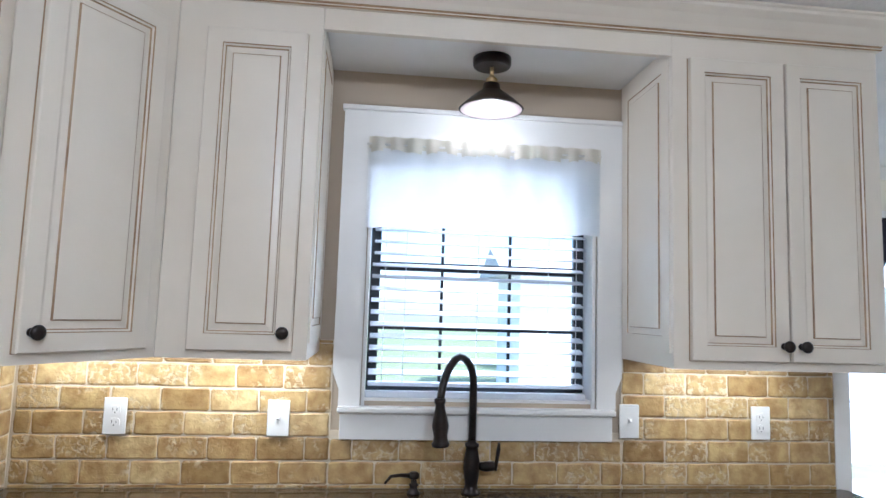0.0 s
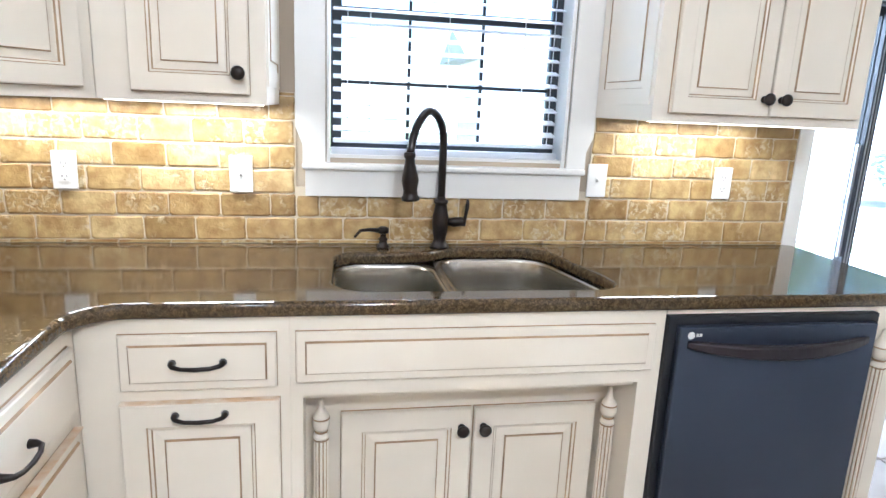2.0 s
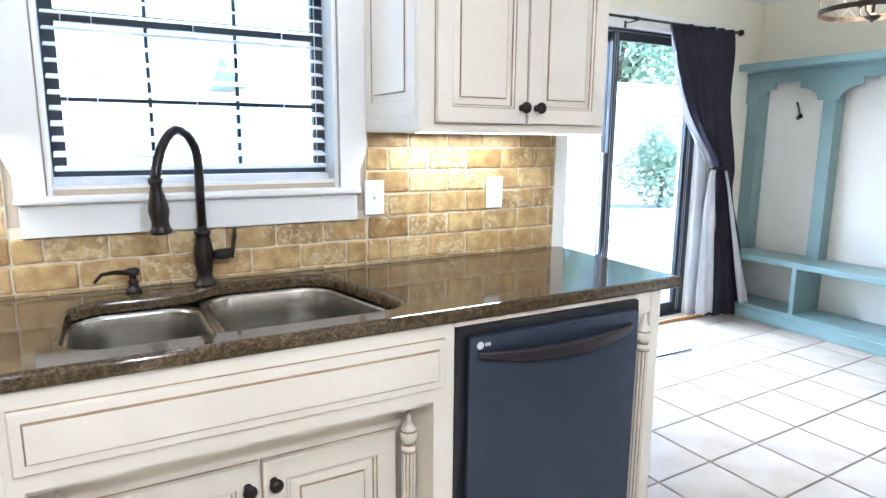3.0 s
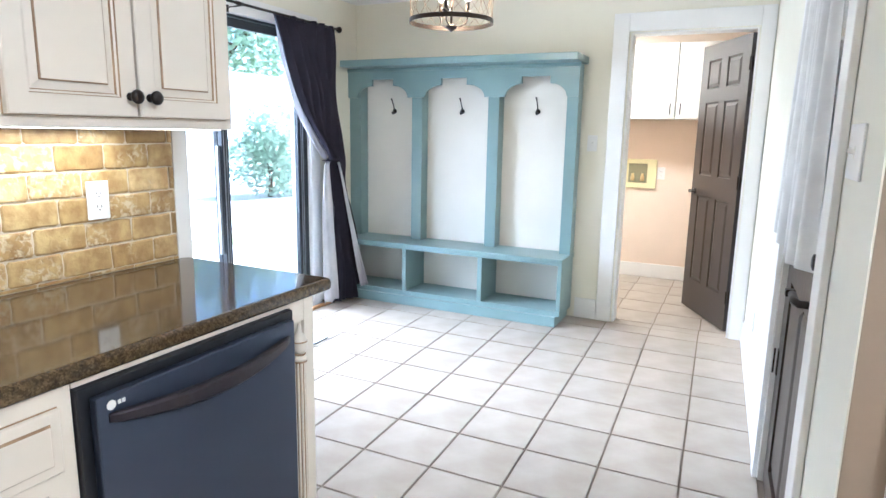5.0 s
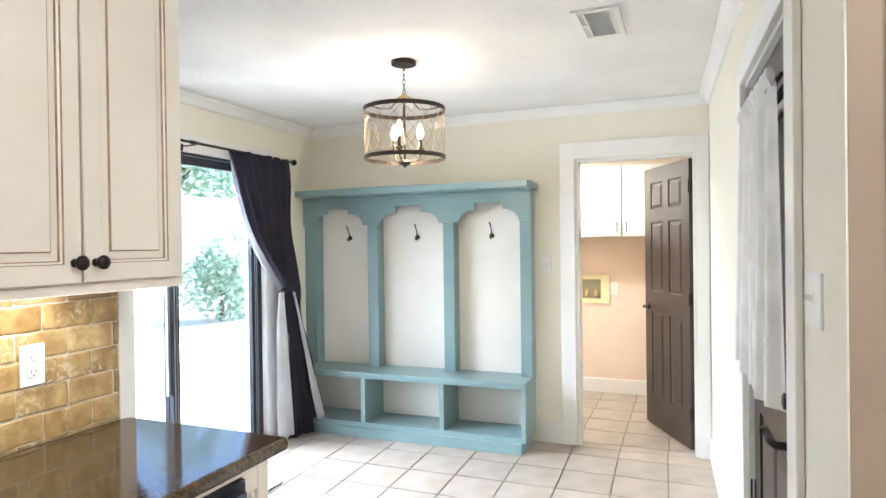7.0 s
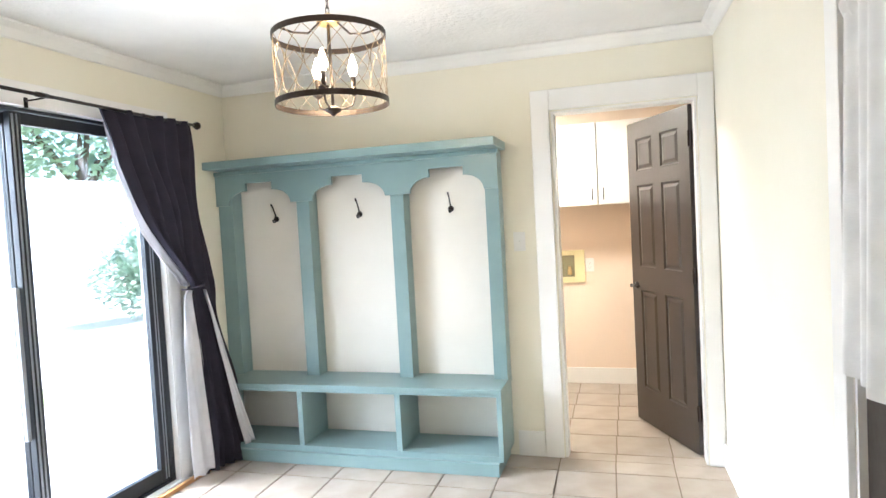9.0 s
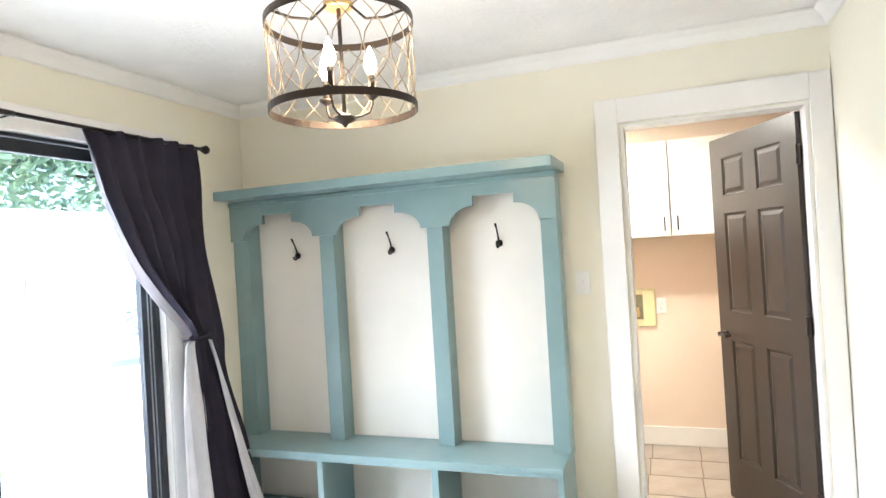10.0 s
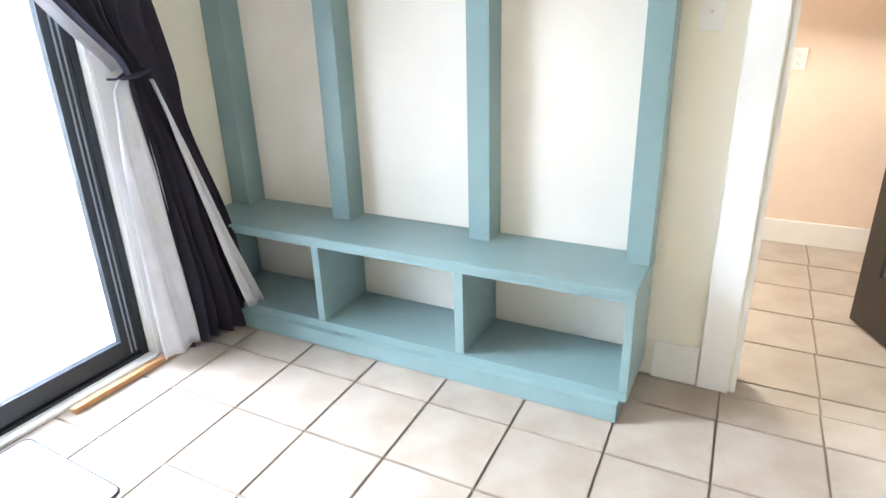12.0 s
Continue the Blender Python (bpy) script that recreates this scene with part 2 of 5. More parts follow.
SIDING = mat("white siding", (0.80, 0.80, 0.79), 0.7, scale=2)
ROOFM = mat("grey shingles", (0.42, 0.42, 0.42), 0.9, scale=8, bump=0.4, bump_scale=40)
# blue of the reflected sky put into the house panes' base colour
PANE_SKY = mat("window glass with painted sky reflection", (0.30, 0.42, 0.52), 0.1, scale=2)
MATM = mat("grey rug", (0.42, 0.46, 0.48), 0.9, color2=(0.36, 0.40, 0.43), scale=14, bump=0.3, bump_scale=200)


# ---- mesh helpers ----
def box(bm, x0, x1, y0, y1, z0, z1, mi=0, bevel=0.0):
    v = [bm.verts.new((x, y, z)) for x in (x0, x1) for y in (y0, y1) for z in (z0, z1)]
    fs = []
    for q in ((0, 1, 3, 2), (4, 6, 7, 5), (0, 4, 5, 1), (2, 3, 7, 6), (0, 2, 6, 4), (1, 5, 7, 3)):
        f = bm.faces.new([v[i] for i in q])
        f.material_index = mi
        fs.append(f)
    if bevel:
        bmesh.ops.bevel(bm, geom=list({e for f in fs for e in f.edges}), offset=bevel, segments=2, affect="EDGES", profile=0.5)
    return v


def obox(bm, m, x0, x1, y0, y1, z0, z1, mi=0, bevel=0.0):
    b2 = bmesh.new()
    box(b2, x0, x1, y0, y1, z0, z1, mi, bevel)
    b2.transform(m)
    tmp = bpy.data.meshes.new("tmp")
    b2.to_mesh(tmp)
    b2.free()
    bm.from_mesh(tmp)
    bpy.data.meshes.remove(tmp)


def lathe(bm, prof, m=None, segs=20, mi=0, flutes=0, depth=0.0):
    m = m or Matrix()
    rings = []
    for r, z in prof:
        ring = []
        for i in range(segs):
            a = 2 * math.pi * i / segs
            rr = r * (1 - depth * (0.5 + 0.5 * math.cos(flutes * a))) if flutes else r
            ring.append(bm.verts.new(m @ Vector((rr * math.cos(a), rr * math.sin(a), z))))
        rings.append(ring)
    for a, b in zip(rings, rings[1:]):
        for i in range(segs):
            f = bm.faces.new((a[i], a[(i + 1) % segs], b[(i + 1) % segs], b[i]))
            f.material_index, f.smooth = (1 if flutes and math.cos(flutes * math.pi * (2 * i + 1) / segs) > 0.7 else mi), not flutes
    for ring in (rings[0][::-1], rings[-1]):
        f = bm.faces.new(ring)
        f.material_index = mi


def tube(bm, pts, r, segs=8, mi=0, closed=False, radii=None):
    pts = [Vector(p) for p in pts]
    n = len(pts)
    rings = []
    side = None
    for i, p in enumerate(pts):
        a = pts[(i - 1) % n] if closed or i else p
        b = pts[(i + 1) % n] if closed or i < n - 1 else p
        d = (b - a).normalized()
        if side is None:
            side = d.orthogonal().normalized()
        side = (side - d * side.dot(d)).normalized()
        up = d.cross(side)
        rr = radii[i] if radii else r
        rings.append([bm.verts.new(p + rr * (math.cos(2 * math.pi * k / segs) * side + math.sin(2 * math.pi * k / segs) * up)) for k in range(segs)])
    for i in range(n if closed else n - 1):
        a, b = rings[i], rings[(i + 1) % n]
        for k in range(segs):
            f = bm.faces.new((a[k], a[(k + 1) % segs], b[(k + 1) % segs], b[k]))
            f.material_index, f.smooth = mi, True
    if not closed:
        bm.faces.new(rings[0][::-1]).material_index = mi
        bm.faces.new(rings[-1]).material_index = mi


def prism(bm, poly, axis, a, b, mi=0):
    """A polygon of 2 coordinates, drawn out from a to b along axis."""
    def at(p, c):
        return {"x": (c, p[0], p[1]), "y": (p[0], c, p[1]), "z": (p[0], p[1], c)}[axis]
    lo = [bm.verts.new(at(p, a)) for p in poly]
    hi = [bm.verts.new(at(p, b)) for p in poly]
    fs = [bm.faces.new(lo), bm.faces.new(hi[::-1])]
    n = len(poly)
    for i in range(n):
        fs.append(bm.faces.new((lo[i], hi[i], hi[(i + 1) % n], lo[(i + 1) % n])))
    for f in fs:
        f.material_index = mi
    return fs


def panelled(bm, m, x0, x1, z0, z1, prof):
    """A rectangle facing -y, with rings of (inset, height, material) from its edge to the middle."""
    loops = []
    for ins, h, mi in prof:
        loops.append(([bm.verts.new(m @ Vector(p)) for p in ((x0 + ins, -h, z0 + ins), (x1 - ins, -h, z0 + ins), (x1 - ins, -h, z1 - ins), (x0 + ins, -h, z1 - ins))], mi))
    for (a, _), (b, mi) in zip(loops, loops[1:]):
        for i in range(4):
            bm.faces.new((a[i], a[(i + 1) % 4], b[(i + 1) % 4], b[i])).material_index = mi
    bm.faces.new(loops[-1][0]).material_index = 0
    bm.faces.new(loops[0][0][::-1]).material_index = 0


RAISED_WIDE = [(-0.0015, 0, 0), (-0.0015, 0.0015, 1), (0, 0.004, 1), (0, 0.017, 0), (0.003, 0.02, 0), (0.006, 0.020, 0), (0.053, 0.020, 0), (0.0555, 0.0165, 1), (0.061, 0.014, 0), (0.0635, 0.0095, 1), (0.067, 0.009, 0), (0.087, 0.012, 0), (0.0875, 0.0155, 1), (0.0905, 0.017, 1), (0.093, 0.0175, 0)]
RAISED = [(-0.0015, 0, 0), (-0.0015, 0.0015, 1), (0, 0.004, 1), (0, 0.017, 0), (0.003, 0.02, 0), (0.006, 0.020, 0), (0.0435, 0.020, 0), (0.0455, 0.0165, 1), (0.050, 0.014, 0), (0.0525, 0.0095, 1), (0.056, 0.009, 0), (0.0705, 0.012, 0), (0.071, 0.0155, 1), (0.0735, 0.017, 1), (0.076, 0.0175, 0)]
SLABFRONT = [(-0.0015, 0, 0), (-0.0015, 0.0015, 1), (0, 0.004, 1), (0, 0.010, 0), (0.003, 0.013, 0), (0.020, 0.014, 0), (0.0215, 0.017, 1), (0.0235, 0.0195, 1), (0.026, 0.020, 0)]
SIDEPANEL = [(0, 0, 0), (0, 0.004, 0), (0.045, 0.004, 0), (0.0465, 0.001, 1), (0.052, 0.0, 0), (0.066, 0.001, 0), (0.0665, 0.004, 1), (0.0685, 0.005, 1), (0.071, 0.0055, 0)]


def finish(bm, name, mats, smooth=False):
    bmesh.ops.recalc_face_normals(bm, faces=bm.faces)
    me = bpy.data.meshes.new(name)
    bm.to_mesh(me)
    bm.free()
    for m in (mats if isinstance(mats, (list, tuple)) else [mats]):
        me.materials.append(m)
    if smooth:
        for p in me.polygons:
            p.use_smooth = True
    return me


def thing(name, at, label, category, group=""):
    e = new(name)
    e.empty_display_size = 0.1
    e.matrix_basis = at if isinstance(at, Matrix) else Matrix.Translation(at)
    return tagged(e, label, category, group)


def root(ob):
    return root(ob.parent) if ob.parent else ob


def part(name, bm, material, parent, label="", smooth=False, local=False):
    """One mesh under a thing or part, its vertices in world places, or, with local, in the thing's own."""
    ob = new(name, finish(bm, name, material, smooth))
    ob.parent = parent
    top = root(parent)
    if not local and parent is top:
        ob.matrix_parent_inverse = top.matrix_basis.inverted()
    return tagged(ob, label)


def single(name, bm, material, label, category, kind="", smooth=False, group=""):
    return tagged(new(name, finish(bm, name, material, smooth)), label, category, group, kind)


def B(*boxes, bevel=0.0):
    bm = bmesh.new()
    for b in boxes:
        box(bm, *b, bevel=bevel)
    return bm


def structure(name, bm, material, label, category):
    return single(name, bm, material, label, category, "structure")


# ---- the setting ----
NY = 2.345      # kitchen window wall
DY = 3.60       # sliding door wall
CF = 3.56       # back of the casing round the sliding door
EX = 4.93       # hall tree wall
H = 2.44
K, S0 = 0.032, (4.93, 0.498)     # the long side wall runs slightly off square


def sy(x):
    return S0[1] + K * (x - S0[0])


SANG = math.degrees(math.atan(K))
SIDE = pose(S0[0], S0[1], 0, 0, 0, SANG)       # local x along the wall (negative towards the kitchen), y into the room


def side_x(x):
    return (x - S0[0]) / math.cos(math.radians(SANG))


wall_north = structure("wall_north", B((-1.01, 0.195, NY, NY + 0.12, 0, H), (0.995, 1.94, NY, NY + 0.12, 0, H), (0.195, 0.995, NY, NY + 0.12, 0, 1.195), (0.195, 0.995, NY, NY + 0.12, 2.085, H)), TANWALL, "tan painted kitchen wall with a tiled backsplash round the window", "wall")
structure("wall_end", B((1.885, 1.945, NY - 0.008, NY - 0.0005, 0.0, H)), WHITE, "white painted wall end beside the backsplash", "wall")
wall_west = structure("wall_west", B((-1.01, -0.89, -2.2, NY, 0, H)), TANWALL, "tan painted kitchen side wall with tiles above the counter", "wall")
structure("wall_south", B((-1.01, 1.79, -2.32, -2.2, 0, H)), TANWALL, "plain tan kitchen wall", "wall")
structure("wall_nook_return", B((1.82, 1.94, NY + 0.12, DY + 0.14, 0, H)), CREAMWALL, "cream painted return wall of the breakfast nook", "wall")
structure("wall_nook_north", B((1.94, 2.36, DY, DY + 0.14, 0, H), (4.225, EX + 0.12, DY, DY + 0.14, 0, H), (2.36, 4.225, DY, DY + 0.14, 2.06, H)), CREAMWALL, "cream painted wall above and beside the sliding glass door", "wall")
structure("wall_east", B((EX, EX + 0.12, 1.382, DY, 0, H), (EX, EX + 0.12, 0.30, 0.592, 0, H), (EX, EX + 0.12, 0.592, 1.382, 2.05, H)), CREAMWALL, "cream painted wall behind the hall tree, with the laundry doorway", "wall")
bm = bmesh.new()
for a, b, z0, z1 in ((3.02, 4.93, 0, H), (1.667, 2.12, 0, H), (2.12, 3.02, 2.045, H)):
    obox(bm, SIDE, side_x(a), side_x(b), -0.12, 0, z0, z1)
structure("wall_side", bm, CREAMWALL, "cream painted side wall with a dark exterior door", "wall")
structure("wall_kitchen_east", B((1.67, 1.79, -2.2, -0.62, 0, H), (1.67, 1.79, -0.62, 0.20, 2.05, H), (1.67, 1.79, 0.20, 0.27, 0, H)), TANWALL, "tan painted kitchen wall at the hallway corner", "wall")
# corner face coloured as dark as the shade that falls on it
structure("wall_corner_face", B((1.6655, 1.6695, 0.27, 0.39, 0, H)), TANWALL_SHADE, "tan painted wall corner side, its shade put into the colour", "wall")
structure("wall_laundry", B((6.62, 6.74, 0.1, 3.6, 0, H)), PEACH, "peach painted laundry room wall", "wall")
structure("wall_laundry_north", B((EX + 0.12, 6.62, 3.48, 3.6, 0, H)), PEACH, "peach painted laundry room wall", "wall")
structure("wall_laundry_south", B((EX + 0.12, 6.62, 0.18, 0.30, 0, H)), PEACH, "peach painted laundry room wall", "wall")
structure("laundry_wall_face", B((EX + 0.1205, EX + 0.124, 0.30, 0.592, 0, H), (EX + 0.1205, EX + 0.124, 1.382, 3.48, 0, H)), PEACH, "peach painted laundry side of the wall", "wall")
structure("ceiling", B((-1.01, 6.74, -2.32, 3.7, H, H + 0.1)), CEIL, "white textured plaster ceiling", "ceiling")

floor = structure("floor", B((-1.01, 6.74, -2.32, 3.7, -0.12, -0.006)), GROUTF, "beige ceramic tile floor with brown grout", "floor")


def crown_poly(s):
    return [(0, H - 0.002), (s, H - 0.002), (s, H - 0.012), (s * 0.8, H - 0.022), (s * 0.55, H - 0.032), (s * 0.3, H - 0.055), (s * 0.18, H - 0.066), (0, H - 0.072)]


bm = bmesh.new()
prism(bm, [(EX - p[0], p[1]) for p in crown_poly(0.062)], "y", sy(EX) + 0.0, DY)
structure("trim", bm, WHITE, "white crown moulding over the hall tree wall", "moulding")
bm = bmesh.new()
prism(bm, [(DY - p[0], p[1]) for p in crown_poly(0.062)], "x", 1.94, EX)
structure("trim_slider_side", bm, WHITE, "white crown moulding over the sliding door", "moulding")
bm = bmesh.new()
prism(bm, [(p[0], p[1]) for p in crown_poly(0.062)], "x", side_x(1.67), 0)
bm.transform(SIDE)
structure("trim_side", bm, WHITE, "white crown moulding over the side wall", "moulding")


def base_board(name, polys, label):
    structure(name, polys, WHITE, label, "baseboard")


base_board("baseboard", B((EX - 0.014, EX - 0.001, 1.50, 1.66, 0.001, 0.145), (EX - 0.014, EX - 0.001, 1.50, 1.66, 0.145, 0.152), bevel=0.002), "white baseboard beside the laundry doorway")
bm = bmesh.new()
obox(bm, SIDE, side_x(3.125), -0.02, 0.001, 0.015, 0.001, 0.14, bevel=0.003)
obox(bm, SIDE, side_x(1.68), side_x(2.0), 0.001, 0.015, 0.001, 0.14, bevel=0.003)
base_board("baseboard_side", bm, "white baseboard along the side wall")
base_board("baseboard_laundry", B((6.604, 6.619, 0.31, 3.47, 0.001, 0.135), bevel=0.003), "white baseboard in the laundry room")
base_board("baseboard_nook", B((4.36, 4.90, DY - 0.015, DY - 0.001, 0.001, 0.14), (1.941, 1.955, 2.47, 3.54, 0.001, 0.14), bevel=0.003), "white baseboard in the nook")

# laundry doorway
structure("door_casing", B((EX - 0.02, EX - 0.001, 1.390, 1.497, 0.001, 2.175), (EX - 0.02, EX - 0.001, 0.503, 0.586, 0.001, 2.175), (EX - 0.02, EX - 0.001, 0.586, 1.390, 2.055, 2.175), bevel=0.003), WHITE, "white painted casing round the laundry doorway", "door casing")
structure("door_jamb", B((EX - 0.002, EX + 0.122, 1.366, 1.3815, 0.001, 2.049), (EX - 0.002, EX + 0.122, 0.5925, 0.604, 0.001, 2.049), (EX - 0.002, EX + 0.122, 0.604, 1.366, 2.037, 2.0495)), WHITE, "white painted jamb of the laundry doorway", "door frame")
# exterior door casing on the side wall
bm = bmesh.new()
for a, b, z0, z1 in ((3.022, 3.115, 0.001, 2.14), (2.01, 2.118, 0.001, 2.14), (2.118, 3.022, 2.047, 2.14)):
    obox(bm, SIDE, side_x(a), side_x(b), 0.001, 0.02, z0, z1, bevel=0.003)
structure("door_casing_exterior", bm, WHITE, "white painted casing round the dark exterior door", "door casing")
bm = bmesh.new()
for a, b, z0, z1 in ((3.006, 3.0195, 0.001, 2.044), (2.1205, 2.134, 0.001, 2.044), (2.134, 3.006, 2.031, 2.0445)):
    obox(bm, SIDE, side_x(a), side_x(b), -0.12, 0.0, z0, z1)
structure("door_jamb_exterior", bm, WHITE, "white painted jamb of the exterior door", "door frame")
bm = bmesh.new()
obox(bm, SIDE, side_x(2.10), side_x(3.04), -0.20, -0.125, 0, 2.1)
structure("wall_behind_door", bm, TANWALL, "plain wall closing the exterior doorway", "wall")
# hallway door on the kitchen east wall
structure("door_casing_hall", B((1.648, 1.669, 0.225, 0.318, 0.001, 2.14), (1.640, 1.648, 0.296, 0.312, 0.001, 2.14), (1.648, 1.669, -0.715, -0.62, 0.001, 2.14), (1.648, 1.669, -0.62, 0.225, 2.05, 2.14), bevel=0.002), WHITE, "white moulded door casing at the hallway corner", "door casing")
single("hall_door", B((1.68, 1.715, -0.615, 0.195, 0.01, 2.04), bevel=0.002), WHITE, "closed white painted hallway door", "door", "structure")

# ---- window ----
window = thing("window_1", (0.595, NY, 1.2), "white cased double hung kitchen window above the sink", "window")
window["kind"] = "structure"
bm = bmesh.new()
prism(bm, [(0.192, 1.178), (0.192, 2.078), (0.100, 2.178), (0.100, 1.290), (0.122, 1.235), (0.122, 1.178)], "y", NY - 0.022, NY - 0.0105)
prism(bm, [(0.998, 1.178), (0.998, 2.078), (1.086, 2.178), (1.086, 1.290), (1.064, 1.235), (1.064, 1.178)], "y", NY - 0.022, NY - 0.0105)
prism(bm, [(0.100, 2.178), (0.192, 2.078), (0.998, 2.078), (1.086, 2.178)], "y", NY - 0.022, NY - 0.0105)
part("casing", bm, WHITE, window)
part("head_cap", B((0.093, 1.090, NY - 0.036, NY - 0.002, 2.178, 2.194), bevel=0.003), WHITE, window)
part("window_sill", B((0.120, 1.060, NY - 0.045, NY + 0.03, 1.160, 1.180), bevel=0.006), WHITE, window)
part("apron", B((0.129, 1.052, NY - 0.024, NY - 0.0105, 1.073, 1.160), bevel=0.002), WHITE, window)
part("jamb", B((0.1955, 0.207, NY - 0.010, NY + 0.12, 1.18, 2.085), (0.983, 0.9945, NY - 0.010, NY + 0.12, 1.18, 2.085), (0.207, 0.983, NY - 0.01, NY + 0.12, 2.072, 2.0845), (0.207, 0.983, NY + 0.0, NY + 0.12, 1.1955, 1.206)), WHITE, window)
part("sill_rail", B((0.208, 0.965, NY + 0.0, NY + 0.03, 1.2065, 1.228), bevel=0.003), VINYL, window)
part("window_frame", B((0.208, 0.243, NY + 0.085, NY + 0.11, 1.207, 2.07), (0.947, 0.982, NY + 0.085, NY + 0.11, 1.207, 2.07), (0.243, 0.947, NY + 0.085, NY + 0.11, 1.207, 1.245), (0.243, 0.947, NY + 0.085, NY + 0.11, 2.03, 2.07), (0.243, 0.947, NY + 0.08, NY + 0.11, 1.638, 1.668)), ALU, window, "dark bronze sash frame")
for x in (0.464, 0.710):
    part("muntin", B((x - 0.005, x + 0.005, NY + 0.09, NY + 0.10, 1.245, 1.638)), ALU, window)
    part("muntin", B((x - 0.005, x + 0.005, NY + 0.09, NY + 0.10, 1.668, 2.03)), ALU, window)
for x0, x1 in ((0.243, 0.459), (0.469, 0.705), (0.715, 0.947)):
    part("muntin", B((x0, x1, NY + 0.09, NY + 0.10, 1.430, 1.441)), ALU, window)
for z0, z1 in ((1.245, 1.638), (1.668, 2.03)):
    p = part("pane", B((0.243, 0.947, NY + 0.102, NY + 0.106, z0, z1)), GLASS, window)
    p.visible_shadow = False

blind = thing("window_blind", (0.595, NY + 0.03, 2.07), "white horizontal slat blind, slats open, in the kitchen window", "blind")
part("head_rail", B((0.212, 0.978, NY + 0.005, NY + 0.06, 2.03, 2.07), bevel=0.003), VINYL, blind)
part("bottom_rail", B((0.215, 0.962, NY + 0.01, NY + 0.055, 1.243, 1.256), bevel=0.003), VINYL, blind)
slat_bm = bmesh.new()
obox(slat_bm, pose(0, 0, 0, 15, 0, 0), -0.373, 0.373, -0.025, 0.025, -0.0015, 0.0015)
slat_me = finish(slat_bm, "slat", VINYL)
for i in range(18):
    ob = new("slat", slat_me)
    ob.parent = blind
    ob.matrix_parent_inverse = blind.matrix_basis.inverted()
    ob.location = (0.5885 + (0.005 if i > 9 else 0), NY + 0.032, 1.288 + i * 0.0405)
for x in (0.26, 0.33, 0.58, 0.83, 0.93):
    part("ladder_cord", B((x - 0.001, x + 0.001, NY + 0.006, NY + 0.008, 1.256, 2.03)), VINYL, blind)


def ruffle(bm, x0, x1, y, z0, z1, n, amp, seed, nz=8, gather=1.0):
    """Hanging cloth with folds between two heights."""
    rng = random.Random(seed)
    ph = [rng.uniform(0, 6.28) for _ in range(4)]
    grid = []
    for j in range(nz + 1):
        f = j / nz
        row = []
        for i in range(n + 1):
            u = i / n
            x = x0 + (x1 - x0) * u
            d = amp * (gather * math.sin(u * n * 0.55 + ph[0]) + 0.6 * math.sin(u * 23 + ph[1] + f) + 0.4 * math.sin(u * 9 + ph[2] - 2 * f)) * (0.45 + 0.55 * f)
            row.append(bm.verts.new((x + 0.3 * d, y + d, z1 + (z0 - z1) * f + (0.004 * math.sin(u * 31 + ph[3]) if j == nz else 0))))
        grid.append(row)
    for a, b in zip(grid, grid[1:]):
        for i in range(n):
            bm.faces.new((a[i], a[i + 1], b[i + 1], b[i])).smooth = True


valance = thing("window_valance", (0.595, NY - 0.03, 2.05), "sheer white valance with gathered cream lace heading on kitchen window", "curtain")
bm = bmesh.new()
ruffle(bm, 0.185, 1.0, NY - 0.033, 1.775, 2.045, 90, 0.006, 3)
part("sheer_panel", bm, SHEER, valance)
bm = bmesh.new()
ruffle(bm, 0.185, 1.0, NY - 0.040, 2.035, 2.085, 150, 0.006, 8, nz=6, gather=1.8)
part("heading", bm, LACE, valance, "gathered cream lace heading")
bm = bmesh.new()
tube(bm, [(0.18, NY - 0.03, 2.06), (1.005, NY - 0.03, 2.06)], 0.004)
part("rod", bm, PLASTIC, valance)


# ---- cabinets ----
def knob(parent, m):
    bm = bmesh.new()
    lathe(bm, [(0.010, 0.0), (0.010, 0.003), (0.006, 0.006), (0.006, 0.014), (0.012, 0.018), (0.0165, 0.023), (0.017, 0.028), (0.013, 0.033), (0.005, 0.035)], m @ pose(0, 0, 0, 90, 0, 0), 18)
    return part("knob", bm, BLACK, parent, "dark bronze round knob")


def pull(parent, m):
    bm = bmesh.new()
    pts = [(-0.052, 0, 0), (-0.052, -0.012, 0.001), (-0.048, -0.022, 0.0), (-0.03, -0.027, -0.003), (0, -0.029, -0.004), (0.03, -0.027, -0.003), (0.048, -0.022, 0.0), (0.052, -0.012, 0.001), (0.052, 0, 0)]
    tube(bm, [m @ Vector(p) for p in pts], 0.005, 8, radii=[0.009, 0.007, 0.005, 0.0045, 0.005, 0.0045, 0.005, 0.007, 0.009])
    return part("pull_handle", bm, BLACK, parent, "dark bronze arched pull")


def cab_door(parent, m, x0, x1, z0, z1, prof=RAISED, name="door", knob_at=None, pull_at=None, label=""):
    bm = bmesh.new()
    panelled(bm, m, x0, x1, z0, z1, prof)
    d = part(name, bm, [CAB, GLAZE], parent, label)
    if knob_at:
        knob(d, m @ Matrix.Translation((knob_at[0], -0.02, knob_at[1])))
    if pull_at:
        pull(d, m @ Matrix.Translation((pull_at[0], -0.02, pull_at[1])))
    return d


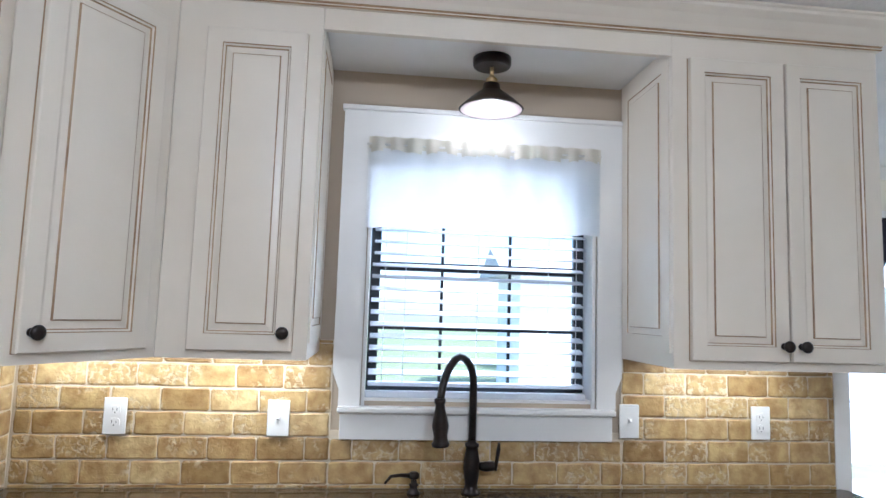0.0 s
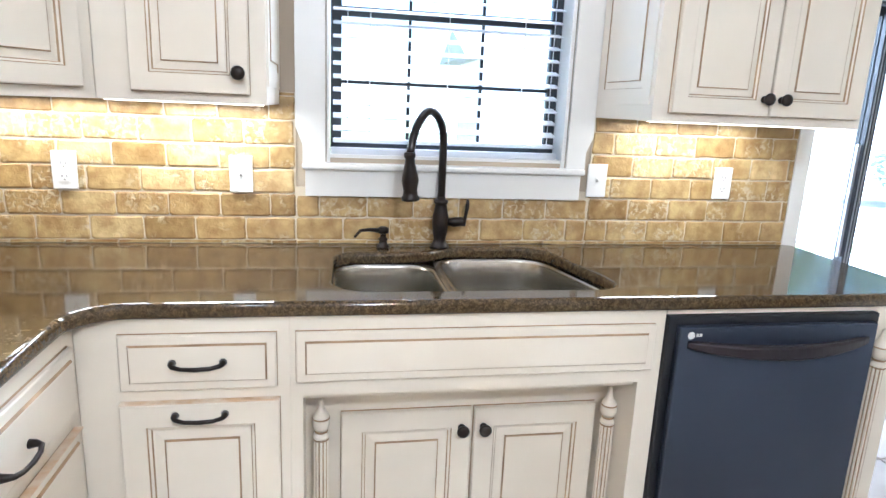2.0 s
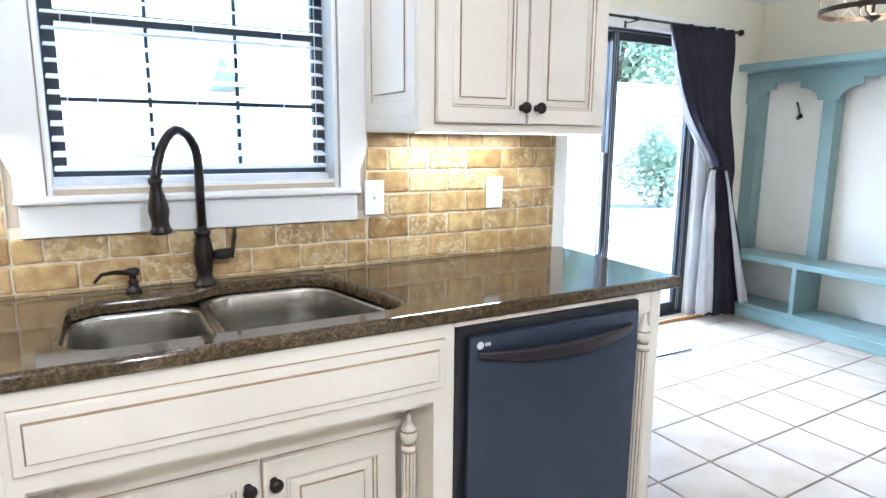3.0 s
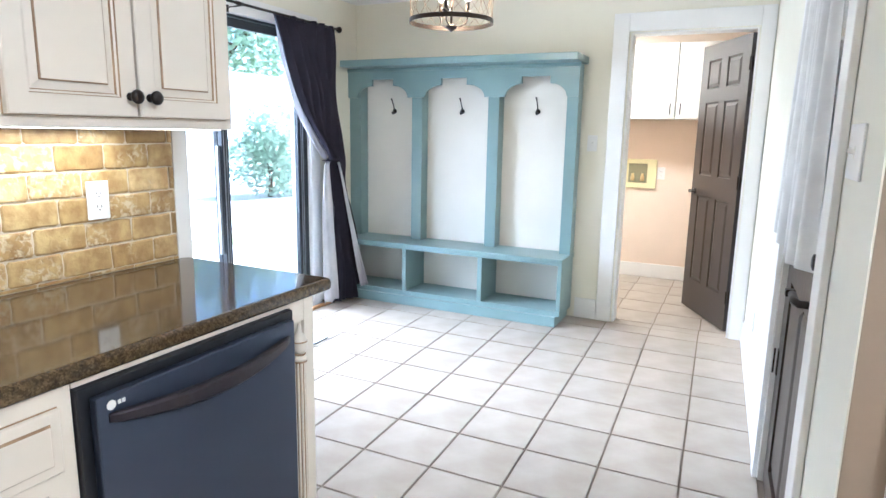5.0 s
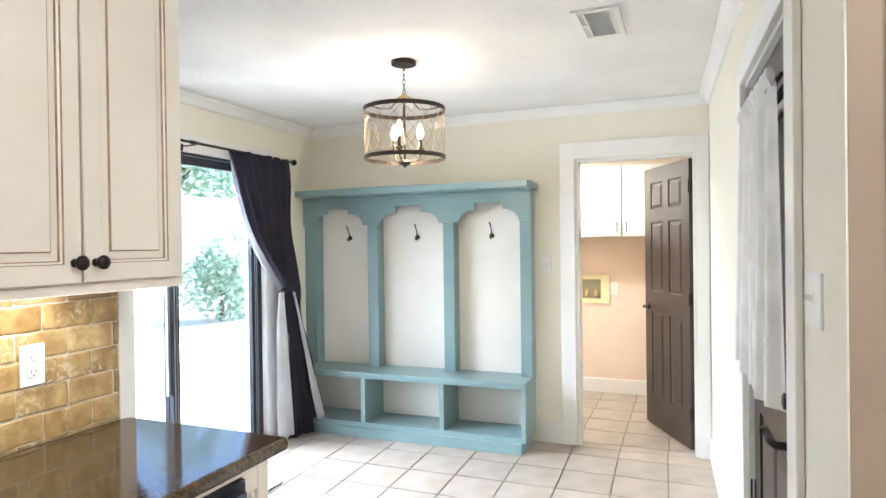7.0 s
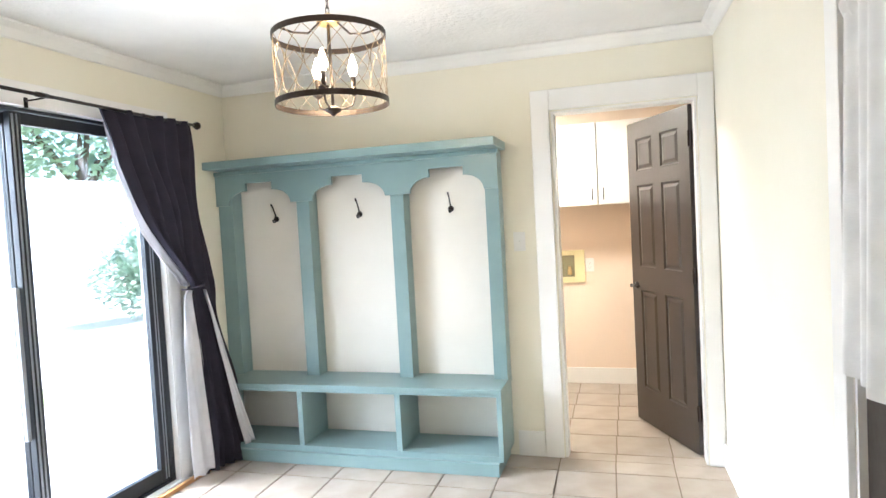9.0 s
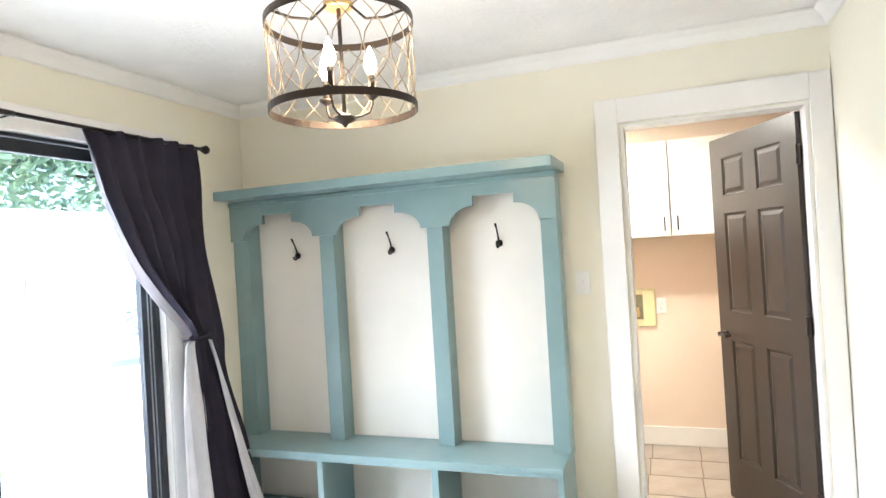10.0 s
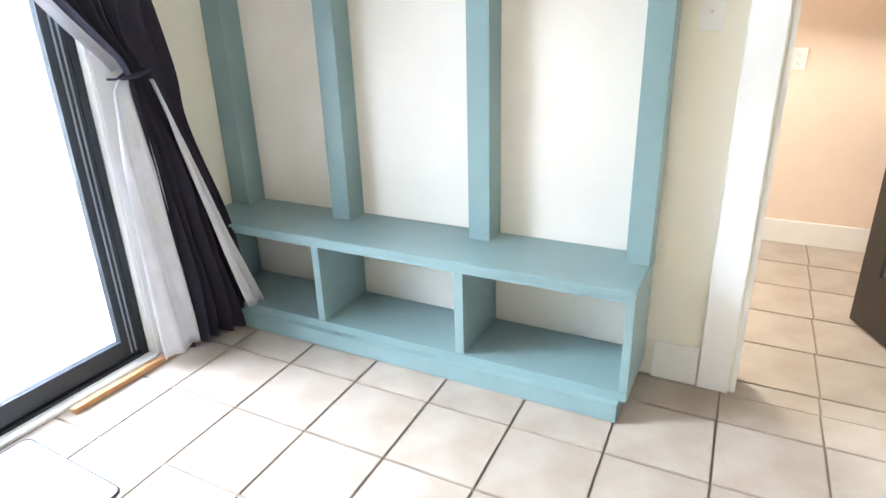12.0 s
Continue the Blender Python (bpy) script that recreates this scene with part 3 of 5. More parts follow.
UZ0, UZ1, UY = 1.355, 2.362, 1.947
FY = Matrix.Translation((0, UY, 0))
right_upper = thing("wall_cabinet", (1.42, 2.1, UZ0), "cream glazed two door wall cabinet beside the window", "cabinet", "wall cabinets")
part("body", B((1.087, 1.756, UY, NY - 0.011, UZ0, UZ1), bevel=0.002), CAB, right_upper)
cab_door(right_upper, FY, 1.135, 1.433, 1.381, 2.279, knob_at=(1.413, 1.428))
cab_door(right_upper, FY, 1.440, 1.730, 1.382, 2.281, knob_at=(1.467, 1.428))
bm = bmesh.new()
panelled(bm, Matrix.Translation((1.087, 0, 0)) @ pose(0, 0, 0, 0, 0, -90), -(NY - 0.03), -1.965, 1.40, 2.30, SIDEPANEL)
part("side_panel", bm, [CAB, GLAZE], right_upper)
part("light_bar", B((1.10, 1.745, 1.980, 1.995, 1.3522, 1.3545)), STRIP, right_upper, "lit under-cabinet light bar")

left_upper = thing("wall_cabinet", (-0.15, 2.1, UZ0), "cream glazed narrow one door wall cabinet beside the window", "cabinet", "wall cabinets")
part("body", B((-0.342, 0.052, UY, NY - 0.011, UZ0, UZ1), bevel=0.002), CAB, left_upper)
cab_door(left_upper, FY, -0.260, 0.012, 1.378, 2.262, knob_at=(-0.010, 1.428))
bm = bmesh.new()
panelled(bm, Matrix.Translation((0.052, 0, 0)) @ pose(0, 0, 0, 0, 0, 90), 1.965, NY - 0.03, 1.40, 2.30, SIDEPANEL)
part("side_panel", bm, [CAB, GLAZE], left_upper)
part("light_bar", B((-0.335, 0.04, 1.980, 1.995, 1.3522, 1.3545)), STRIP, left_upper, "lit under-cabinet light bar")

DA, DB = Vector((-0.343, 1.945, 0)), Vector((-0.565, 1.60, 0))
dlen = (DA - DB).length
dang = math.degrees(math.atan2(DA.y - DB.y, DA.x - DB.x))
DM = Matrix.Translation(DB) @ pose(0, 0, 0, 0, 0, dang)
corner_upper = thing("wall_cabinet", (-0.65, 2.0, UZ0), "cream glazed angled corner wall cabinet with one door", "cabinet", "wall cabinets")
bm = bmesh.new()
prism(bm, [(-0.3425, NY - 0.011), (DA.x, DA.y), (DB.x, DB.y), (-0.879, 1.60), (-0.879, NY - 0.011)], "z", UZ0, UZ1)
part("body", bm, CAB, corner_upper)
cab_door(corner_upper, DM, 0.056, dlen - 0.040, 1.380, 2.262, knob_at=(0.083, 1.426))
west_upper = thing("wall_cabinet", (-0.7, 1.1, UZ0), "cream glazed wall cabinet on the side wall", "cabinet", "wall cabinets")
part("body", B((-0.879, -0.567, 0.6, 1.599, UZ0, UZ1), bevel=0.002), CAB, west_upper)
WM = Matrix.Translation((-0.567, 0, 0)) @ pose(0, 0, 0, 0, 0, 90)
cab_door(west_upper, WM, 1.12, 1.56, 1.377, 2.284, knob_at=(1.15, 1.43))
cab_door(west_upper, WM, 0.65, 1.10, 1.377, 2.284, knob_at=(1.07, 1.43))

# soffit board, fascia and crown over the cabinets
structure("soffit", B((0.0535, 1.0855, UY + 0.02, NY - 0.001, 2.322, 2.362)), WHITE, "white painted soffit board above the window", "soffit")
structure("fascia", B((0.0535, 1.0855, UY, UY + 0.0195, 2.286, 2.362)), CAB, "cream glazed fascia board between the wall cabinets", "fascia")
CROWN = [(0.0, 2.348), (-0.010, 2.348), (-0.013, 2.352), (-0.010, 2.357), (-0.014, 2.362), (-0.018, 2.366), (-0.026, 2.378), (-0.048, 2.402), (-0.066, 2.414), (-0.070, 2.418), (-0.070, 2.428), (-0.078, 2.432), (-0.078, 2.4385), (0.0, 2.4385)]
bm = bmesh.new()
# swept round the corners: end return, front run, angled run
path = [Vector((1.756, NY - 0.02, 0)), Vector((1.756, UY, 0)), Vector((-0.343, UY, 0)), Vector((DB.x, DB.y, 0)), Vector((DB.x, 0.6, 0))]
rings = []
for i, p in enumerate(path):
    d0 = (p - path[i - 1]).normalized() if i else (path[1] - p).normalized()
    d1 = (path[i + 1] - p).normalized() if i < len(path) - 1 else d0
    n0, n1 = Vector((-d0.y, d0.x, 0)), Vector((-d1.y, d1.x, 0))
    nn = (n0 + n1).normalized()
    k = 1 / max(0.3, nn.dot(n0))
    rings.append([bm.verts.new((p.x + nn.x * q[0] * -k * -1, p.y + nn.y * q[0] * -k * -1, q[1])) for q in [(-a, b) for a, b in CROWN]])
for a, b in zip(rings, rings[1:]):
    for i in range(len(CROWN)):
        j = (i + 1) % len(CROWN)
        bm.faces.new((a[i], a[j], b[j], b[i])).material_index = 1 if i in (1, 3) else 0
bm.faces.new(rings[0])
bm.faces.new(rings[-1][::-1])
structure("cabinet_crown", bm, [CAB, GLAZE], "cream glazed crown moulding on top of the wall cabinets", "moulding")

# base cabinets
BY = 1.645
FB = Matrix.Translation((0, BY, 0))
drawer_base = thing("base_cabinet", (-0.07, 1.95, 0), "cream glazed drawer base cabinet with worn front edges", "cabinet", "base cabinets")
part("body", B((-0.315, 0.1255, BY, NY - 0.011, 0.10, 0.876)), CAB, drawer_base)
part("toe_kick", B((-0.315, 0.1255, BY + 0.06, BY + 0.075, 0.001, 0.0995)), CAB, drawer_base)
cab_door(drawer_base, FB, -0.228, 0.097, 0.745, 0.872, SLABFRONT, "drawer_front", pull_at=(-0.066, 0.812))
cab_door(drawer_base, FB, -0.232, 0.102, 0.13, 0.716, RAISED_WIDE, "pull_out_front", pull_at=(-0.066, 0.690))
part("worn_edge", B((-0.2315, 0.1015, BY - 0.0195, BY - 0.002, 0.7163, 0.7185), bevel=0.0005), BAREWOOD, drawer_base, "chipped bare wood top edge")

sink_base = thing("base_cabinet", (0.57, 1.95, 0), "cream glazed sink base cabinet with two recessed doors", "cabinet", "base cabinets")
for nm, b in (("stile", (0.126, 0.153, BY, NY - 0.011, 0.001, 0.876)), ("stile", (0.973, 1.028, BY, NY - 0.011, 0.001, 0.876)), ("top_rail", (0.153, 0.973, BY, BY + 0.02, 0.716, 0.876)), ("recess_top", (0.153, 0.973, BY + 0.02, 1.80, 0.70, 0.716)), ("recess_back", (0.153, 0.973, 1.80, 1.815, 0.05, 0.70)), ("recess_floor", (0.153, 0.973, BY + 0.005, 1.7995, 0.001, 0.05))):
    part(nm, B(b), CAB, sink_base)
cab_door(sink_base, FB, 0.139, 1.000, 0.753, 0.872, SLABFRONT, "false_drawer_front")
RM = Matrix.Translation((0, 1.80, 0))
cab_door(sink_base, RM, 0.242, 0.585, 0.06, 0.592, RAISED_WIDE, knob_at=(0.558, 0.540))
cab_door(sink_base, RM, 0.594, 0.936, 0.06, 0.592, RAISED_WIDE, knob_at=(0.618, 0.540))


def post_mesh(h):
    bm = bmesh.new()
    top = [(0.003, h), (0.005, h - 0.004), (0.006, h - 0.018), (0.008, h - 0.026), (0.011, h - 0.030), (0.020, h - 0.044), (0.022, h - 0.058), (0.021, h - 0.072), (0.014, h - 0.084)]
    lathe(bm, [(r, z) for r, z in reversed(top)], None, 20, 0)
    lathe(bm, [(0.019, h - 0.104), (0.020, h - 0.100), (0.019, h - 0.095), (0.0145, h - 0.093), (0.014, h - 0.084)], None, 20, 0)
    lathe(bm, [(0.0155, h - 0.084), (0.0165, h - 0.0865), (0.0155, h - 0.089)], None, 20, 1)
    lathe(bm, [(0.0212, h - 0.048), (0.0214, h - 0.050), (0.0216, h - 0.052)], None, 20, 1)
    lathe(bm, [(0.0192, h - 0.1055), (0.0198, h - 0.107), (0.0190, h - 0.109)], None, 20, 1)
    lathe(bm, [(0.018, 0.02), (0.0185, h - 0.115), (0.0185, h - 0.104)], None, 60, 0, flutes=10, depth=0.18)
    lathe(bm, [(0.026, 0.0), (0.026, 0.02), (0.019, 0.022)], None, 20, 0)
    return bm


for x, y, z0, h, par in ((0.192, 1.745, 0.001, 0.655, sink_base), (0.955, 1.745, 0.001, 0.655, sink_base)):
    bm = post_mesh(h)
    bm.transform(Matrix.Translation((x, y, z0)))
    part("turned_post", bm, [CAB, GLAZE], par, "turned fluted post with a finial")

end_base = thing("base_end_panel", (1.69, 1.95, 0), "cream glazed end panel with a turned half post beside the dishwasher", "cabinet")
part("panel", B((1.633, 1.732, BY + 0.012, NY - 0.011, 0.001, 0.876), (1.633, 1.640, BY, BY + 0.012, 0.001, 0.876), (1.692, 1.732, BY, BY + 0.012, 0.001, 0.876), (1.640, 1.690, BY, BY + 0.012, 0.846, 0.876), bevel=0.001), CAB, end_base)
bm = post_mesh(0.842)
bm.transform(Matrix.Translation((1.666, BY - 0.003, 0.001)))
part("turned_post", bm, [CAB, GLAZE], end_base, "turned fluted half post with a finial")

base_run = [drawer_base, sink_base, end_base]
# left leg of the base cabinets
LX = -0.316
LM = Matrix.Translation((LX, 0, 0)) @ pose(0, 0, 0, 0, 0, 90)
for y0, y1 in ((1.01, BY), (0.2, 1.008), (-0.6, 0.198)):
    c = thing("base_cabinet", (-0.6, (y0 + y1) / 2, 0), "cream glazed base cabinet under the side counter", "cabinet", "base cabinets")
    yb = y1 if y1 < BY else NY - 0.011
    part("body", B((-0.88, LX - 0.0005, y0, yb, 0.10, 0.876)), CAB, c)
    part("toe_kick", B((LX - 0.08, LX - 0.06, y0, yb - 0.01, 0.001, 0.0995)), CAB, c)
    ym = y1 - (0.035 if y1 == BY else 0.04)
    cab_door(c, LM, y0 + 0.04, ym, 0.710, 0.862, SLABFRONT, "drawer_front", pull_at=((y0 + 0.04 + ym) / 2, 0.775))
    cab_door(c, LM, y0 + 0.04, ym, 0.43, 0.680, SLABFRONT, "drawer_front", pull_at=((y0 + 0.04 + ym) / 2, 0.60))
    cab_door(c, LM, y0 + 0.04, ym, 0.13, 0.41, SLABFRONT, "drawer_front", pull_at=((y0 + 0.04 + ym) / 2, 0.32))
    base_run.append(c)
    part("worn_edge", B((LX + 0.002, LX + 0.019, y0 + 0.04, ym, 0.6803, 0.6822)), BAREWOOD, c, "chipped bare wood top edge")


# ---- counter ----
def rounded(pts, radii, n=7):
    out = []
    N = len(pts)
    for i in range(N):
        p, a, b = Vector(pts[i]), Vector(pts[i - 1]), Vector(pts[(i + 1) % N])
        r = radii[i] if isinstance(radii, (list, tuple)) else radii
        if r <= 0:
            out.append(tuple(p))
            continue
        da, db = (a - p).normalized(), (b - p).normalized()
        ang = da.angle(db)
        t = min(r / math.tan(ang / 2), 0.48 * (a - p).length, 0.48 * (b - p).length)
        r2 = t * math.tan(ang / 2)
        c = p + (da + db).normalized() * (r2 / math.sin(ang / 2))
        s, e = p + da * t - c, p + db * t - c
        for k in range(n + 1):
            f = k / n
            v = (s.lerp(e, f)).normalized() * r2
            out.append(tuple(c + v))
    return out


outer = rounded([(-0.879, -0.62), (-0.333, -0.62), (-0.333, 1.712), (1.912, 1.712), (1.912, NY - 0.011), (-0.879, NY - 0.011)], [0, 0.02, 0.10, 0.02, 0, 0], 9)
hole = rounded([(0.212, 1.80), (0.985, 1.80), (0.972, 1.93), (0.900, 2.275), (0.590, 2.275), (0.500, 2.205), (0.222, 2.205)], [0.10, 0.07, 0.15, 0.11, 0.10, 0.10, 0.09], 8)


def slab_with_hole(outer, hole, z0, z1):
    bm = bmesh.new()
    es = []
    for loop in (outer, hole):
        vs = [bm.verts.new((x, y, z1)) for x, y in loop]
        es += [bm.edges.new((vs[i], vs[(i + 1) % len(vs)])) for i in range(len(vs))]
    bmesh.ops.triangle_fill(bm, use_beauty=True, use_dissolve=False, edges=es)
    ret = bmesh.ops.extrude_face_region(bm, geom=bm.faces[:])
    vs = [g for g in ret["geom"] if isinstance(g, bmesh.types.BMVert)]
    bmesh.ops.translate(bm, verts=vs, vec=(0, 0, z0 - z1))
    bmesh.ops.recalc_face_normals(bm, faces=bm.faces)
    rim = [e for e in bm.edges if len(e.link_faces) == 2 and abs(e.verts[0].co.z - e.verts[1].co.z) < 1e-5 and e.calc_face_angle(0) > 1.0
           and not all(v.co.y > NY - 0.02 or v.co.x < -0.87 for v in e.verts)]
    bmesh.ops.bevel(bm, geom=rim, offset=0.013, segments=4, affect="EDGES", profile=0.5)
    for f in bm.faces:
        f.smooth = abs(f.normal.z) < 0.98
    return bm


counter = single("countertop", slab_with_hole(outer, hole, 0.877, 0.915), GRANITE, "polished brown speckled granite countertop with rounded edge and sink cutout", "countertop")

sink = thing("sink", (0.59, 2.03, 0.68), "double bowl undermount stainless steel sink set in the granite", "sink")


def bowl(name, poly, radii, deep):
    bm = bmesh.new()
    cx = sum(p[0] for p in poly) / len(poly)
    cy = sum(p[1] for p in poly) / len(poly)
    rings = []
    base = rounded(poly, radii, 8)
    for s, z in ((1.12, 0.8765), (1.0, 0.8765), (0.985, 0.868), (0.975, 0.78), (0.96, 0.876 - deep + 0.03), (0.92, 0.876 - deep + 0.008), (0.84, 0.876 - deep), (0.12, 0.876 - deep - 0.004)):
        if s > 1:
            rings.append([bm.verts.new((cx + (x - cx) + (0.02 if x > cx else -0.02), cy + (y - cy) + (0.02 if y > cy else -0.02), z)) for x, y in base])
        else:
            rings.append([bm.verts.new((cx + (x - cx) * s, cy + (y - cy) * s, z)) for x, y in base])
    n = len(base)
    for a, b in zip(rings, rings[1:]):
        for i in range(n):
            f = bm.faces.new((a[i], a[(i + 1) % n], b[(i + 1) % n], b[i]))
            f.smooth = True
    bm.faces.new(rings[-1])
    ob = part(name, bm, STEEL, sink)
    m = ob.modifiers.new("thick", "SOLIDIFY")
    m.thickness, m.offset = 0.0015, 0
    dr = bmesh.new()
    lathe(dr, [(0.045, 0), (0.045, 0.004), (0.038, 0.005), (0.034, 0.001), (0.012, 0.0)], Matrix.Translation((cx, cy, 0.876 - deep - 0.003)), 24)
    part("drain", dr, STEEL, sink)


bowl("left_bowl", [(0.215, 1.805), (0.520, 1.805), (0.515, 2.197), (0.225, 2.20)], 0.09, 0.19)
bowl("right_bowl", [(0.552, 1.805), (0.978, 1.805), (0.965, 1.93), (0.893, 2.268), (0.552, 2.268)], [0.09, 0.06, 0.14, 0.11, 0.08], 0.20)
part("rack_bar", B(*[(x, x + 0.003, 1.90, 2.2, 0.692, 0.696) for x in np.arange(0.62, 0.88, 0.04)]), SLOT, sink, "dark wire rack bars")

faucet = thing("faucet", (0.563, 2.285, 0.915), "oil rubbed bronze gooseneck kitchen faucet behind the sink", "faucet")
FC = Vector((0.563, 2.283, 0.9155))
bm = bmesh.new()
lathe(bm, [(0.031, 0), (0.031, 0.004), (0.027, 0.010), (0.023, 0.016), (0.020, 0.028), (0.024, 0.050), (0.027, 0.078), (0.026, 0.105), (0.020, 0.135), (0.019, 0.145), (0.023, 0.149), (0.023, 0.157), (0.014, 0.160), (0.013, 0.17)], Matrix.Translation(FC), 24)
part("body", bm, BLACK, faucet)
head = Vector((0.440, 2.15, 1.205))
bm = bmesh.new()
d = (head.xy - FC.xy)
L = d.length
dn = d.normalized()
pts = [FC + Vector((0, 0, 0.165)), FC + Vector((0, 0, 0.28)), FC + Vector((0, 0, 0.345))]
rr = L / 2
for k in range(1, 12):
    a = math.pi * k / 12
    s = rr - rr * math.cos(a)
    pts.append(FC + Vector((dn.x * s, dn.y * s, 0.345 + rr * 1.05 * math.sin(a) - 0.05 * max(0, (k - 6) / 6))))
pts.append(head + Vector((0, 0, 0.02)))
tube(bm, pts, 0.0125, 14)
part("gooseneck", bm, BLACK, faucet)
bm = bmesh.new()
lathe(bm, [(0.012, 0.03), (0.017, 0.028), (0.018, 0.018), (0.014, 0.010), (0.016, -0.005), (0.023, -0.035), (0.026, -0.055), (0.021, -0.085), (0.023, -0.100), (0.028, -0.108), (0.027, -0.115), (0.012, -0.118)], Matrix.Translation(head) @ pose(0, 0, 0, 4, -3, 0), 20)
part("spray_head", bm, BLACK, faucet)
bm = bmesh.new()
tube(bm, [FC + Vector((0.02, 0, 0.085)), FC + Vector((0.045, -0.004, 0.085)), FC + Vector((0.075, -0.008, 0.088))], 0.013, 12, radii=[0.011, 0.016, 0.015])
tube(bm, [FC + Vector((0.074, -0.008, 0.075)), FC + Vector((0.080, -0.01, 0.10)), FC + Vector((0.086, -0.012, 0.14)), FC + Vector((0.087, -0.012, 0.162))], 0.006, 10, radii=[0.009, 0.006, 0.007, 0.004])
part("lever", bm, BLACK, faucet)

soap = thing("soap_dispenser", (0.376, 2.28, 0.915), "oil rubbed bronze soap dispenser pump beside the faucet", "soap dispenser")
SC = Vector((0.376, 2.278, 0.9155))
bm = bmesh.new()
lathe(bm, [(0.021, 0), (0.021, 0.005), (0.014, 0.012), (0.012, 0.022), (0.016, 0.028), (0.010, 0.034), (0.009, 0.045)], Matrix.Translation(SC), 20)
part("base", bm, BLACK, soap)
bm = bmesh.new()
lathe(bm, [(0.010, 0.045), (0.018, 0.049), (0.018, 0.063), (0.010, 0.068)], Matrix.Translation(SC), 20)
tube(bm, [SC + Vector((-0.01, 0, 0.055)), SC + Vector((-0.045, -0.02, 0.062)), SC + Vector((-0.075, -0.035, 0.062)), SC + Vector((-0.094, -0.045, 0.042))], 0.005, 8, radii=[0.008, 0.006, 0.005, 0.004])
part("pump_spout", bm, BLACK, soap)

# ---- dishwasher ----
dw = thing("dishwasher", (1.33, 1.95, 0), "dark slate steel dishwasher with a curved bar handle under the counter", "dishwasher")
part("tub", B((1.031, 1.632, BY + 0.02, 2.2, 0.10, 0.872)), SLATE_D, dw)
part("door_frame", B((1.031, 1.631, BY - 0.012, BY + 0.019, 0.10, 0.892), bevel=0.003), SLATE_D, dw)
part("door_panel", B((1.052, 1.610, BY - 0.034, BY - 0.0125, 0.115, 0.872), bevel=0.004), SLATE, dw)
bm = bmesh.new()
secs = []
for k in range(25):
    u = k / 24
    x = 1.074 + 0.513 * u
    bow = math.sin(math.pi * u) ** 0.8
    hh = 0.009 + 0.010 * bow
    yf, zc = BY - 0.036 - 0.046 * bow, 0.827 - 0.012 * bow
    secs.append([bm.verts.new(p) for p in ((x, yf + 0.014, zc + hh), (x, yf + 0.002, zc + hh), (x, yf - 0.002, zc + hh * 0.6), (x, yf - 0.002, zc - hh * 0.7), (x, yf + 0.003, zc - hh), (x, yf + 0.014, zc - hh))])
for a, b in zip(secs, secs[1:]):
    for i in range(6):
        bm.faces.new((a[i], a[(i + 1) % 6], b[(i + 1) % 6], b[i])).smooth = i in (1, 3)
bm.faces.new(secs[0])
bm.faces.new(secs[-1])
part("handle", bm, mat("dark brown slate steel", (0.045, 0.038, 0.045), 0.4, metal=0.7), dw, "curved slate steel bar handle")
part("kick_plate", B((1.04, 1.62, BY + 0.05, BY + 0.06, 0.002, 0.098)), SLATE_D, dw)
bm = bmesh.new()
lathe(bm, [(0.0095, 0), (0.0095, 0.0012)], Matrix.Translation((1.081, BY - 0.034, 0.851)) @ pose(0, 0, 0, 90, 0, 0), 20)
part("badge", bm, PLASTIC, dw, "small white round badge")
part("badge_mark", B((1.0945, 1.1010, BY - 0.0352, BY - 0.034, 0.8475, 0.8555), (1.1030, 1.1100, BY - 0.0352, BY - 0.034, 0.8475, 0.8555)), PLASTIC, dw, "small white bars")


# the base run stands back under the counter's front edge
def set_back(top, k=1.07, c=(0.30, 0.41, 1.355)):
    for ob in top.children_recursive:
        if ob.type == "MESH":
            for v in ob.data.vertices:
                p = v.co
                z = c[2] + k * (max(p.z, 0.5) - c[2])
                z = p.z if abs(p.z - 0.876) < 0.0006 else z if p.z > 0.5 else max(p.z * z / 0.5, 0.001)
                v.co = (max(c[0] + k * (p.x - c[0]), -0.88), min(c[1] + k * (p.y - c[1]), NY - 0.012), z)


for ob in base_run + [dw]:
    set_back(ob)
part("frieze_rail", B((1.082, 1.726, 1.732, 1.752, 0.8625, 0.876)), CAB, end_base)


# ---- outlets and switches ----
def plate(kind, m, label, mat_=None, gang=1):
    mp = mat_ or PLASTIC
    t = thing(kind, m, label, "outlet" if kind == "outlet" else "light switch")
    w = 0.035 * gang
    bm = bmesh.new()
    box(bm, -w, w, -0.006, 0, -0.057, 0.057, bevel=0.002)
    part("cover_plate", bm, mp, t, local=True)
    if kind == "outlet":
        for z in (0.0195, -0.0195):
            bm = bmesh.new()
            prism(bm, rounded([(-0.017, z - 0.014), (0.017, z - 0.014), (0.017, z + 0.014), (-0.017, z + 0.014)], 0.010, 4), "y", -0.0085, -0.006)
            part("receptacle", bm, mp, t, local=True)
            bm = bmesh.new()
            box(bm, -0.0075, -0.0055, -0.009, -0.0085, z - 0.002, z + 0.007)
            box(bm, 0.0055, 0.0075, -0.009, -0.0085, z - 0.002, z + 0.006)
            box(bm, -0.0018, 0.0018, -0.009, -0.0085, z - 0.010, z - 0.006)
            part("slots", bm, SLOT, t, local=True)
    else:
        bm = bmesh.new()
        box(bm, -0.006, 0.006, -0.008, -0.006, -0.012, 0.012)
        part("toggle_collar", bm, mp, t, local=True)
        bm = bmesh.new()
        obox(bm, pose(0, -0.008, 0, -25, 0, 0), -0.004, 0.004, -0.012, 0.002, -0.005, 0.005, bevel=0.001)
        part("toggle", bm, mp, t, local=True)
    return t


